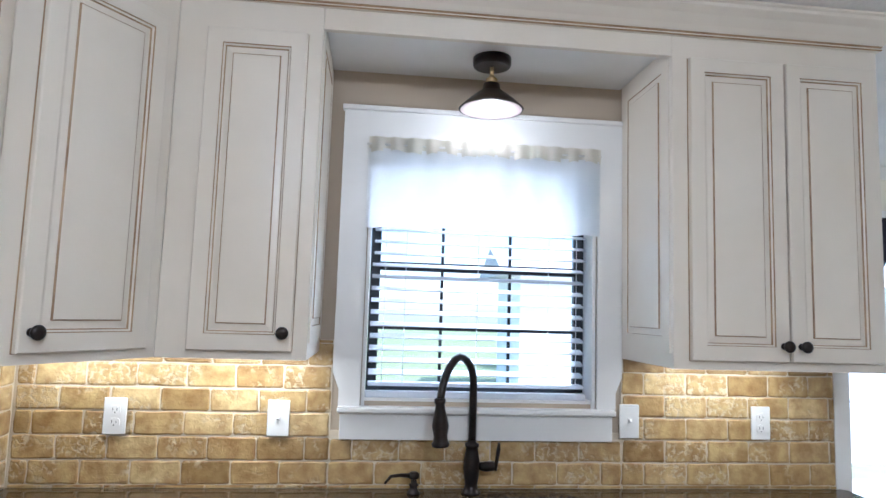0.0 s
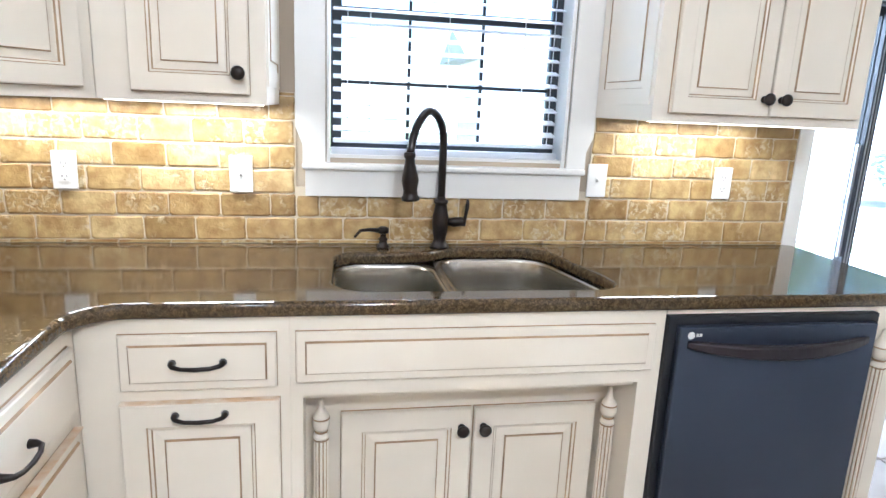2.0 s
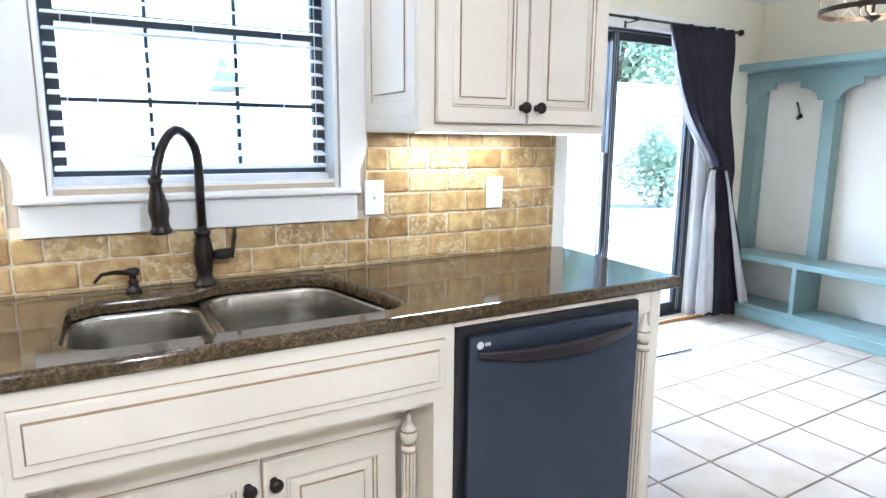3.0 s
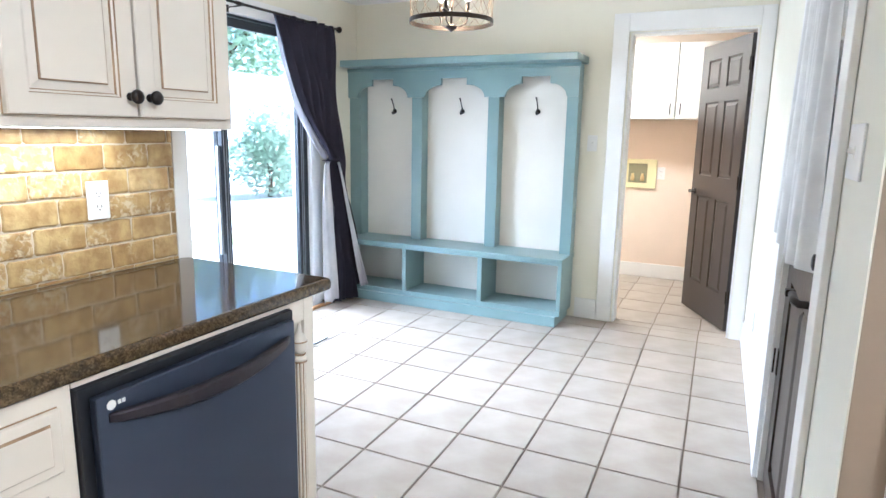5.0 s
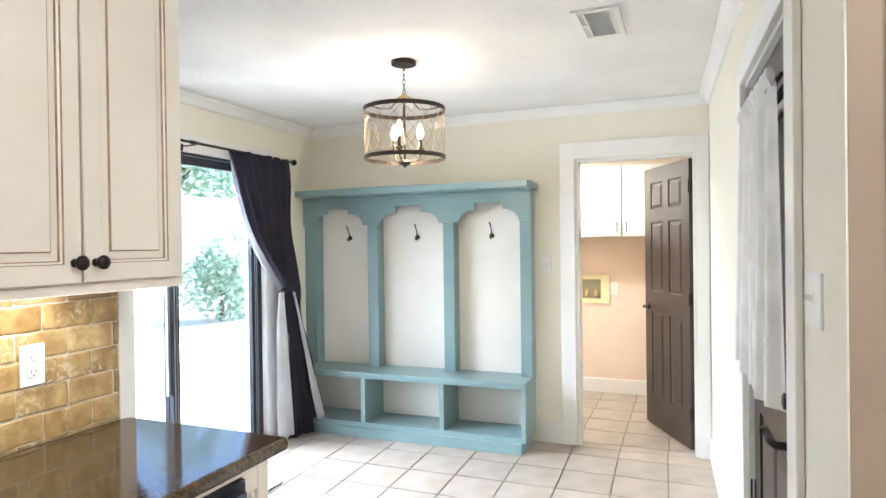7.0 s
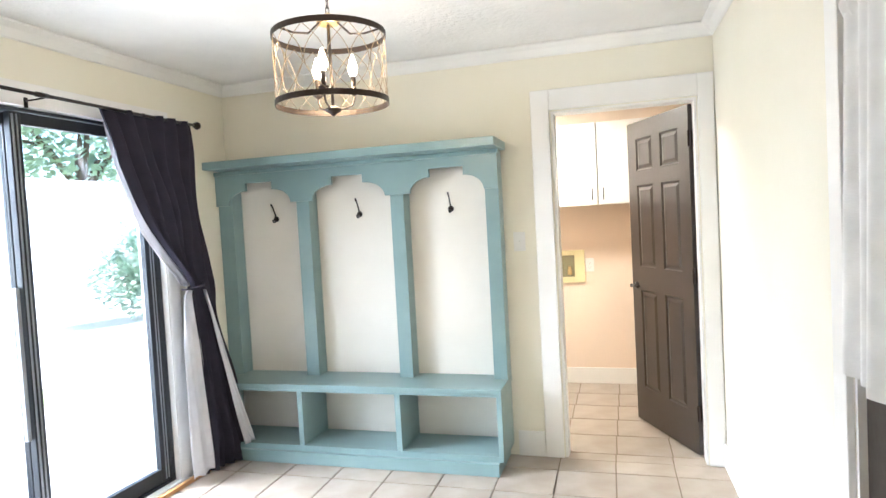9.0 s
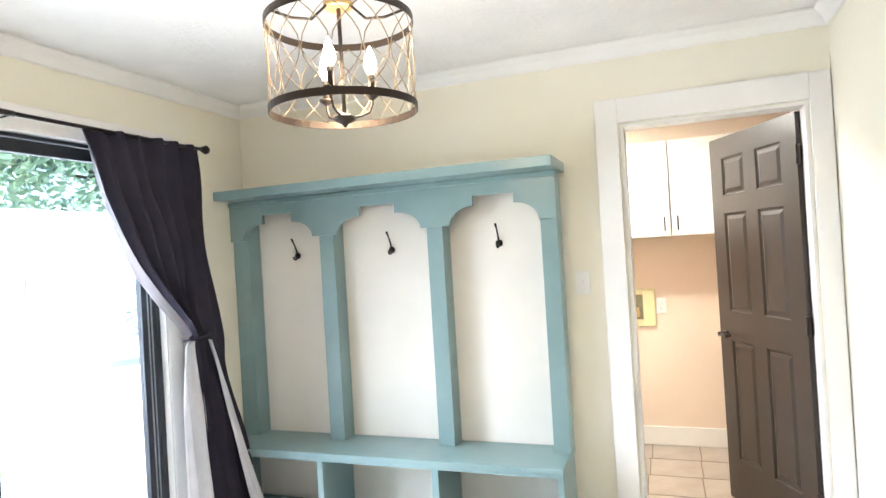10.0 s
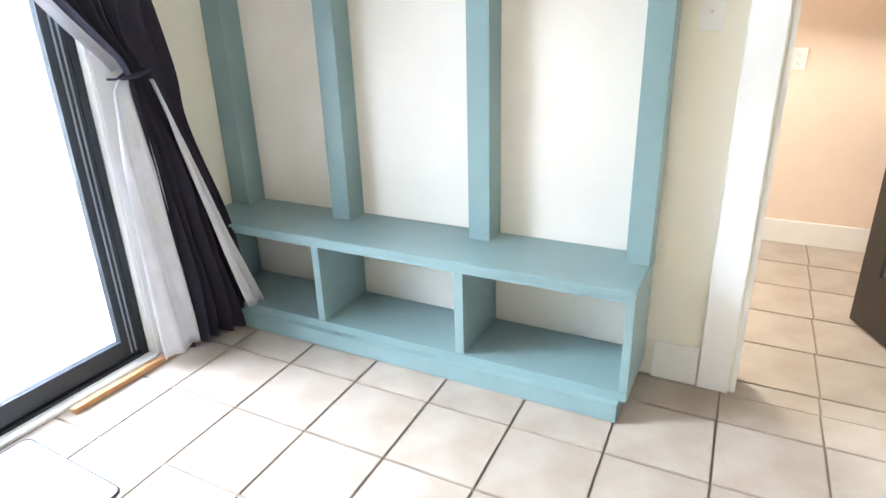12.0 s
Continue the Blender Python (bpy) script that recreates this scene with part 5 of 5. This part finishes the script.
part("stile_strip", B((SM + 0.008, SM + 0.016, F0 - 0.001, F0 + 0.0035, 0.05, 2.03), (SM + 0.030, SM + 0.036, F0 - 0.001, F0 + 0.0035, 0.05, 2.03), (SX1 - 0.075, SX1 - 0.069, F0 - 0.001, F0 + 0.0035, 0.05, 2.03), (SX1 - 0.055, SX1 - 0.049, F0 - 0.001, F0 + 0.0035, 0.05, 2.03)), ALU_L, slider, "grey edge strips")
bm = B((SM - 0.024, SM - 0.004, F0 + 0.02, F0 + 0.04, 0.55, 1.25), bevel=0.003)
part("door_handle", bm, ALU_L, slider)
structure("sliding_door_casing", B((SX1 + 0.012, SX1 + 0.105, CF - 0.018, DY - 0.001, 0.001, 2.17), (SX0 - 0.105, SX0 - 0.012, CF - 0.018, DY - 0.001, 0.001, 2.17), (SX0 - 0.012, SX1 + 0.012, CF - 0.018, DY - 0.001, 2.062, 2.17), bevel=0.003), WHITE, "white painted casing round the sliding door", "door casing")
structure("sliding_door_jamb", B((SX1 + 0.0005, SX1 + 0.0115, CF - 0.016, CF + 0.02, 0.001, 2.0605), (SX0 - 0.0115, SX0 - 0.0005, CF - 0.016, CF + 0.02, 0.001, 2.0605)), WHITE, "white painted jamb of the sliding door", "door frame")
structure("threshold", B((SX0, SX1, CF - 0.03, F0 - 0.001, 0.001, 0.016), bevel=0.003), WHITE, "white threshold strip of the sliding door", "threshold")
bm = bmesh.new()
obox(bm, pose(4.11, 3.480, 0.0125, 0, 0, -1), -0.30, 0.36, -0.0125, 0.0125, -0.0115, 0.0125, bevel=0.003)
single("security_bar", bm, OAK, "light oak wooden bar lying along the sliding door track", "wooden bar")

# curtain rod and curtains
rod = thing("curtain_rod", (3.3, 3.42, 2.10), "black curtain rod with round finials above the sliding door", "curtain rod")
bm = bmesh.new()
tube(bm, [(2.44, 3.43, 2.097), (4.40, 3.43, 2.097)], 0.0085, 12)
part("pole", bm, BLACK, rod)
bm = bmesh.new()
tube(bm, [(3.37, 3.43, 2.097), (3.43, 3.43, 2.097)], 0.0115, 12)
part("joint", bm, BLACK, rod)
for x, s in ((4.40, 1), (2.44, -1)):
    bm = bmesh.new()
    lathe(bm, [(0.009, 0), (0.014, 0.004), (0.010, 0.009), (0.020, 0.020), (0.024, 0.032), (0.018, 0.046), (0.006, 0.054)], Matrix.Translation((x, 3.43, 2.097)) @ pose(0, 0, 0, 0, 90 * s, 0), 18)
    part("finial", bm, BLACK, rod)
for x in (2.47, 3.41, 4.37):
    bm = bmesh.new()
    tube(bm, [(x, 3.43, 2.087), (x, 3.50, 2.085), (x, 3.541, 2.085)], 0.004, 8)
    box(bm, x - 0.008, x + 0.008, 3.536, 3.541, 2.055, 2.10)
    part("bracket", bm, BLACK, rod)


def curtain(mirror):
    """Panel gathered at a tie; x grows away from the door's middle."""
    def wx(x):
        return x if not mirror else 6.867 - x
    t = thing("curtain", (wx(4.3), 3.44, 2.1), "dark charcoal curtain with white lining tied back beside the sliding door", "curtain", "sliding door curtains")
    zt, zk, zb = 2.105, 1.145, 0.012
    nU, nZ = 96, 60
    def table(rows, z):
        return float(np.interp(-z, [-r[0] for r in rows], [r[1] for r in rows]))

    INNER = [(2.105, 3.712), (1.83, 3.80), (1.67, 3.89), (1.50, 3.995), (1.36, 4.10), (1.19, 4.245), (1.145, 4.262), (0.81, 4.285), (0.507, 4.29), (0.125, 4.30), (0.01, 4.30)]
    OUTER = [(2.105, 4.372), (1.79, 4.387), (1.53, 4.415), (1.23, 4.455), (1.0, 4.485), (0.68, 4.549), (0.43, 4.60), (0.13, 4.655), (0.01, 4.665)]

    def edge(z):
        return table(INNER, z), table(OUTER, z)

    def sheet(name, material, u0, u1, off, lab, phase=0.0, yb=0.0, drop=0.0):
        bm = bmesh.new()
        grid = []
        for j in range(nZ + 1):
            z = zt - (zt - zb - drop) * j / nZ
            inner, outer = edge(z)
            near = math.exp(-((z - zk) / 0.10) ** 2)
            topness = max(0, (z - zk) / (zt - zk))
            low = max(0, (zk - z) / (zk - zb))
            row = []
            for i in range(nU + 1):
                u = u0 + (u1 - u0) * i / nU
                wk = math.exp(-((z - zk) / 0.28) ** 2)
                up = u * 0.30 / 0.75 if u < 0.75 else 0.30 + (u - 0.75) * 0.70 / 0.25
                x = inner + (outer - inner) * (u + (up - u) * wk)
                amp = (0.024 + 0.006 * low) * (1 - 0.5 * near)
                d = amp * (math.sin(u * 40 + phase + 1.5 * (1 - topness)) + 0.45 * math.sin(u * 17 + 2 * phase + z * 3))
                d += 0.012 * math.sin(z * 9 + u * 6) * (1 - near)
                y = 3.43 + d + off - 0.05 * low * (u - 0.3) + yb * low - 0.02 * near
                if j == 0:
                    d *= 0.5
                row.append(bm.verts.new((wx(x), y, z)))
            grid.append(row)
        for a, b in zip(grid, grid[1:]):
            for i in range(nU):
                bm.faces.new((a[i], a[i + 1], b[i + 1], b[i])).smooth = True
        ob = part(name, bm, material, t, lab)
        return ob
    sheet("panel", NAVY, 0.0, 1.0, 0.0, "dark charcoal outer cloth")
    # lining that shows past the leading edge above the tie and fans out below it
    for nm, lefts, rights, y0, lean in (("lining_edge", [(2.09, 3.78), (1.92, 3.81), (1.765, 3.86), (1.6, 3.93), (1.47, 3.98), (1.32, 4.10), (1.17, 4.235), (1.15, 4.25)], None, 3.485, 0.0),
                                        ("lining_fan", [(1.14, 4.235), (1.109, 4.20), (0.83, 4.175), (0.554, 4.17), (0.247, 4.165), (0.045, 4.165)], None, 3.425, 0.02),
                                        ("lining_turn", [(1.12, 4.330), (1.053, 4.348), (0.858, 4.393), (0.459, 4.485), (0.12, 4.570), (0.10, 4.575)], [(1.12, 4.338), (0.858, 4.425), (0.459, 4.54), (0.12, 4.655), (0.10, 4.66)], 3.385, 0.045)):
        bm = bmesh.new()
        grid = []
        z0, z1 = lefts[0][0], lefts[-1][0]
        for j in range(25):
            z = z0 + (z1 - z0) * j / 24
            a = table(lefts, z)
            b = table(rights, z) if rights else edge(z)[0] + (0.09 if nm == "lining_edge" else 0.03)
            row = []
            for i in range(13):
                f = i / 12
                yy = y0 + 0.009 * math.sin(f * 10 + z * 4) + 0.004 * math.sin(f * 23 + z * 9) - lean * (1.14 - z)
                row.append(bm.verts.new((wx(a + (b - a) * f), yy, z + (0.006 * math.sin(f * 9) if j == 24 else 0))))
            grid.append(row)
        for p, q in zip(grid, grid[1:]):
            for i in range(12):
                bm.faces.new((p[i], p[i + 1], q[i + 1], q[i])).smooth = True
        ob = part(nm, bm, LINING, t, "white lining cloth")
        mod = ob.modifiers.new("thick", "SOLIDIFY")
        mod.thickness = 0.002
    bm = bmesh.new()
    pts = []
    for k in range(20):
        a = 2 * math.pi * k / 20
        pts.append((wx(4.29 + 0.052 * math.cos(a)), 3.405 + 0.036 * math.sin(a), zk + 0.010 * math.cos(a)))
    tube(bm, pts, 0.008, 8, closed=True)
    tube(bm, [(wx(4.245), 3.40, zk), (wx(4.215), 3.41, zk - 0.012), (wx(4.195), 3.43, zk - 0.01)], 0.005, 6)
    part("tie_back", bm, NAVY, t, "dark cloth tie")


curtain(False)
curtain(True)

bm = bmesh.new()
prism(bm, rounded([(2.72, 2.985), (3.63, 2.985), (3.655, 3.50), (2.74, 3.50)], 0.03, 5), "z", 0.0005, 0.007)
mat_ob = thing("door_mat", (3.15, 3.2, 0), "pale grey mat with dark bound edge by the sliding door", "mat")
part("mat_top", bm, MATM, mat_ob)
bm = bmesh.new()
tube(bm, [(x, y, 0.0045) for x, y in rounded([(2.72, 2.985), (3.63, 2.985), (3.655, 3.50), (2.74, 3.50)], 0.03, 5)], 0.004, 6, closed=True)
part("binding", bm, SLOT, mat_ob, "dark bound edge")

# ---- laundry room ----
for x_off, (y0, y1) in enumerate(((1.195, 1.85), (0.53, 1.19), (1.855, 2.5), (2.505, 3.15))):
    c = thing("laundry_cabinet", (6.45, (y0 + y1) / 2, 1.51), "white slab door wall cabinet in the laundry room", "cabinet", "laundry wall cabinets")
    part("body", B((6.32, 6.619, y0, y1, 1.512, 2.16)), WHITE, c)
    d = part("door", B((6.300, 6.3195, y0 + 0.003, y1 - 0.003, 1.512, 2.157), bevel=0.002), WHITE, c)
    hy = y0 + 0.04 if x_off % 2 == 0 else y1 - 0.04
    bm = bmesh.new()
    tube(bm, [(6.300, hy, 1.55), (6.280, hy, 1.552), (6.280, hy, 1.64), (6.300, hy, 1.642)], 0.005, 6)
    part("pull_handle", bm, BLACK, d)
wb = thing("washer_box", (6.61, 1.46, 1.0), "ivory recessed washer supply box with brass valves", "washer outlet box")
part("frame", B((6.600, 6.619, 1.340, 1.425, 0.866, 1.140), (6.600, 6.619, 1.600, 1.645, 0.866, 1.140), (6.600, 6.619, 1.425, 1.600, 0.866, 0.915), (6.600, 6.619, 1.425, 1.600, 1.098, 1.140), bevel=0.002), IVORY, wb)
part("recess", B((6.612, 6.619, 1.425, 1.600, 0.915, 1.098)), mat("shadowed ivory", (0.26, 0.24, 0.14), 0.5), wb, "darker ivory recess")
for y in (1.555, 1.465):
    bm = bmesh.new()
    lathe(bm, [(0.014, 0.935), (0.019, 0.94), (0.019, 0.975), (0.013, 0.98), (0.013, 1.005)], Matrix.Translation((6.590, y, 0)), 14)
    tube(bm, [(6.590, y, 0.975), (6.570, y, 0.975)], 0.009, 8)
    part("valve", bm, BRASS, wb, "brass valve")
plate("outlet", pose(6.6195, 1.30, 1.012, 0, 0, -90), "white outlet beside the washer box")

# ---- outdoors ----
single("ground", B((-60, 60, 3.71, 90, -0.20, -0.10), (-60, -1.02, -30, 3.70, -0.20, -0.10), (6.75, 60, -30, 3.70, -0.20, -0.10)), GRASS, "dry lawn outside", "ground", "structure")
single("patio", B((-3.5, 7.5, 3.72, 6.1, -0.0995, -0.03)), CONCRETE, "pale concrete patio outside the sliding door", "patio", "structure")
single("driveway", B((-9, 20, 6.9, 11.9, -0.0995, -0.06)), CONCRETE, "sunlit pale concrete driveway", "driveway", "structure")


def foliage(name, centre, blobs, n, size, label, category, trunk=None, seed=1):
    rng = random.Random(seed)
    t = thing(name, (centre[0], centre[1], -0.1), label, category)
    vs, fs = [], []
    for _ in range(n):
        bx, by, bz, r = rng.choice(blobs)
        v = Vector((rng.gauss(0, 1), rng.gauss(0, 1), rng.gauss(0, 1))).normalized() * r * (0.55 + 0.5 * rng.random())
        c = Vector((centre[0] + bx, centre[1] + by, bz)) + v
        a = Vector((rng.gauss(0, 1), rng.gauss(0, 1), rng.gauss(0, 1))).normalized() * size * rng.uniform(0.6, 1.3)
        b = a.orthogonal().normalized() * size * 0.45
        k = len(vs)
        vs += [c - a, c + b, c + a, c - b]
        fs.append((k, k + 1, k + 2, k + 3))
    me = bpy.data.meshes.new("crown")
    me.from_pydata([tuple(v) for v in vs], [], fs)
    me.materials.append(LEAF)
    ob = new("crown", me)
    ob.parent = t
    ob.matrix_parent_inverse = t.matrix_basis.inverted()
    tagged(ob, "many small green leaves")
    bm = bmesh.new()
    h, r0 = trunk or (0.5, 0.03)
    c = Vector((centre[0], centre[1], -0.1))
    tube(bm, [c, c + Vector((0.03, 0.0, h * 0.5)), c + Vector((-0.02, 0.04, h))], r0, 10, radii=[r0 * 1.3, r0, r0 * 0.6])
    for bx, by, bz, r in blobs:
        tube(bm, [c + Vector((0, 0, h * 0.7)), Vector((centre[0] + bx * 0.5, centre[1] + by * 0.5, (bz + h) * 0.5)), Vector((centre[0] + bx, centre[1] + by, bz))], r0 * 0.4, 6, radii=[r0 * 0.5, r0 * 0.35, r0 * 0.12])
    part("trunk", bm, BARK, t)


foliage("shrub", (10.7, 9.6), [(0, 0, 0.5, 0.6), (0.45, 0.1, 0.8, 0.6), (-0.45, 0.2, 0.75, 0.55), (0.1, 0.0, 1.35, 0.55), (0.55, -0.1, 0.35, 0.5), (-0.15, 0.0, 1.0, 0.5)], 3400, 0.075, "leafy green shrub at the edge of the driveway", "shrub", (0.8, 0.04), 2)
foliage("tree", (10.5, 16.5), [(0, 0, 5.0, 1.7), (1.6, 0.3, 4.4, 1.5), (-1.7, 0.4, 4.6, 1.5), (0.4, -0.4, 6.3, 1.5), (2.8, 0.2, 5.3, 1.3), (-3.0, 0.2, 5.6, 1.4)], 5000, 0.17, "tall leafy green tree beyond the white house", "tree", (4.2, 0.22), 3)
foliage("tree", (16.5, 17.0), [(0, 0, 4.8, 1.9), (1.9, 0.3, 4.3, 1.6), (-2.0, 0.4, 4.4, 1.6), (0.4, -0.4, 6.3, 1.7), (3.2, 0.2, 5.0, 1.5), (-3.2, 0.2, 5.4, 1.4)], 5500, 0.18, "tall leafy green tree beside the white house", "tree", (4.2, 0.22), 5)
house = thing("neighbour_house", (9.0, 13.0, -0.1), "single storey white sided house across the driveway", "house")
part("wall", B((3.0, 16.0, 12.0, 14.2, -0.1, 2.3)), SIDING, house)
bm = bmesh.new()
prism(bm, [(11.7, 2.25), (14.6, 2.25), (13.15, 2.85)], "x", 2.6, 16.4)
part("roof", bm, ROOFM, house)
for x in (5.2, 9.13, 13.0):
    wp = part("window", B((x, x + 0.46, 11.96, 11.999, 1.02, 1.54)), WHITE, house)
    for xa in (x + 0.04, x + 0.31):
        part("pane", B((xa, xa + 0.11, 11.94, 11.959, 1.10, 1.47)), PANE_SKY, wp)

# ---- pieces: backsplash stones and floor tiles ----
rng = random.Random(11)


def stone_mesh(w, h, seed):
    r = random.Random(seed)
    bm = bmesh.new()
    def j(a):
        return r.uniform(-a, a)
    w, h, q = w + 0.0015, h + 0.0015, 0.005
    if h > 0.03 and w > 0.03:
        base = [(-w / 2, -h / 2 + q), (-w / 2 + q, -h / 2), (-w / 5, -h / 2), (w / 5, -h / 2), (w / 2 - q, -h / 2), (w / 2, -h / 2 + q), (w / 2, 0), (w / 2, h / 2 - q), (w / 2 - q, h / 2), (w / 5, h / 2), (-w / 5, h / 2), (-w / 2 + q, h / 2), (-w / 2, h / 2 - q), (-w / 2, 0)]
    else:
        base = [(-w / 2, -h / 2), (0.0, -h / 2), (w / 2, -h / 2), (w / 2, 0), (w / 2, h / 2), (0.0, h / 2), (-w / 2, h / 2), (-w / 2, 0)]
    rings = []
    edge = [(x + j(0.0020), z + j(0.0018)) for x, z in base]
    for sc, y in ((0.0, 0.0), (0.0, -0.0052), (0.0018, -0.0066), (0.005, -0.0078)):
        rings.append([bm.verts.new((x - math.copysign(sc, x) * (abs(x) > 0.01), y + (j(0.0006) if y < -0.006 else 0), z - math.copysign(sc, z) * (abs(z) > 0.01))) for x, z in edge])
    for a, b in zip(rings, rings[1:]):
        k = len(edge)
        for i in range(k):
            bm.faces.new((a[i], a[(i + 1) % k], b[(i + 1) % k], b[i])).smooth = False
    bm.faces.new(rings[-1])
    bmesh.ops.recalc_face_normals(bm, faces=bm.faces)
    me = bpy.data.meshes.new("brick")
    bm.to_mesh(me)
    bm.free()
    me.materials.append(STONE)
    return me


single("backsplash_grout", B((-0.889, 0.100, NY - 0.0055, NY - 0.0005, 0.915, 1.393), (0.100, 1.090, NY - 0.0055, NY - 0.0005, 0.915, 1.1), (1.090, 1.884, NY - 0.0055, NY - 0.0005, 0.915, 1.393), (-0.889, -0.8845, -0.6, NY - 0.006, 0.915, 1.393)), GROUTW, "tan grout behind the travertine tiles", "grout", "structure")
PW, PH = 0.1535, 0.0762
full = [stone_mesh(PW - 0.006, PH - 0.006, k) for k in range(6)]
cache = {}


def lay(wall, m, u0, u1, z0, z1, shift):
    row = 0
    z = 0.925
    rows = [(0.9155, 0.925)] + [(0.925 + PH * k, 0.925 + PH * (k + 1)) for k in range(7)]
    for k, (a, b) in enumerate(rows):
        a2, b2 = max(a, z0), min(b, z1)
        if b2 - a2 < 0.006:
            continue
        off = shift + (PW / 2 if k % 2 else 0)
        n0 = math.floor((u0 - off) / PW)
        u = off + n0 * PW
        while u < u1:
            l, r = max(u, u0), min(u + PW, u1)
            if r - l > 0.012:
                w, h = r - l - 0.006, b2 - a2 - 0.006 if b2 - a2 > 0.02 else b2 - a2 - 0.003
                if abs(w - (PW - 0.006)) < 1e-4 and abs(h - (PH - 0.006)) < 1e-4:
                    me = rng.choice(full)
                else:
                    key = (round(w, 3), round(h, 3))
                    if key not in cache:
                        cache[key] = stone_mesh(w, h, len(cache) + 50)
                    me = cache[key]
                ob = new("brick", me)
                ob.parent = wall
                ob.matrix_basis = m @ pose((l + r) / 2, -0.0012 + rng.uniform(-0.0008, 0.0008), (a2 + b2) / 2, rng.uniform(-0.4, 0.4), rng.uniform(-0.3, 0.3), rng.uniform(-0.3, 0.3))
            u += PW


NM = Matrix.Translation((0, NY, 0))
SH = -0.2105 + PW / 2
lay(wall_north, NM, -0.878, 0.0995, 0.9155, 1.393, SH)
lay(wall_north, NM, 0.0995, 1.0905, 0.9155, 1.0725, SH)
lay(wall_north, NM, 1.0905, 1.884, 0.9155, 1.393, SH)
lay(wall_west, Matrix.Translation((-0.89, 0, 0)) @ pose(0, 0, 0, 0, 0, 90), 1.1, NY - 0.012, 0.9155, 1.393, 0.03)

TX, TY, TOX, TOY = 0.3205, 0.3175, 4.412, 1.399


def tile_mesh(w, d):
    bm = bmesh.new()
    for v in box(bm, -w / 2, w / 2, -d / 2, d / 2, -0.007, 0.0):
        v.co.y += 0.03 * v.co.x
    bmesh.ops.bevel(bm, geom=[e for e in bm.edges if all(v.co.z > -0.001 for v in e.verts)], offset=0.002, segments=2, affect="EDGES")
    me = bpy.data.meshes.new("floor_tile")
    bm.to_mesh(me)
    bm.free()
    me.materials.append(TILE)
    return me


tcache = {}
G = 0.0075
regions = [(1.68, 4.905, 0.48, 3.56), (-0.31, 1.68, -2.19, 1.70), (4.905, 6.618, 0.31, 3.47)]
for x0, x1, y0, y1 in regions:
    ox = TOX if x1 < 5 else TOX - 0.035
    i0, i1 = math.floor((x0 - ox) / TX), math.ceil((x1 - ox) / TX)
    j0, j1 = math.floor((y0 - TOY) / TY), math.ceil((y1 - TOY) / TY)
    for i in range(i0, i1):
        for j in range(j0, j1):
            a, b = max(ox + i * TX + G / 2, x0), min(ox + (i + 1) * TX - G / 2, x1)
            c, d = max(TOY + j * TY + G / 2, y0), min(TOY + (j + 1) * TY - G / 2, y1)
            if b - a < 0.02 or d - c < 0.02:
                continue
            key = (round(b - a, 3), round(d - c, 3))
            if key not in tcache:
                tcache[key] = tile_mesh(*key)
            ob = new("floor_tile", tcache[key])
            ob.parent = floor
            ob.location = ((a + b) / 2, (c + d) / 2 + (0.03 * ((a + b) / 2 - TOX) if a < 4.9 else 0.014), rng.uniform(-0.0006, 0))
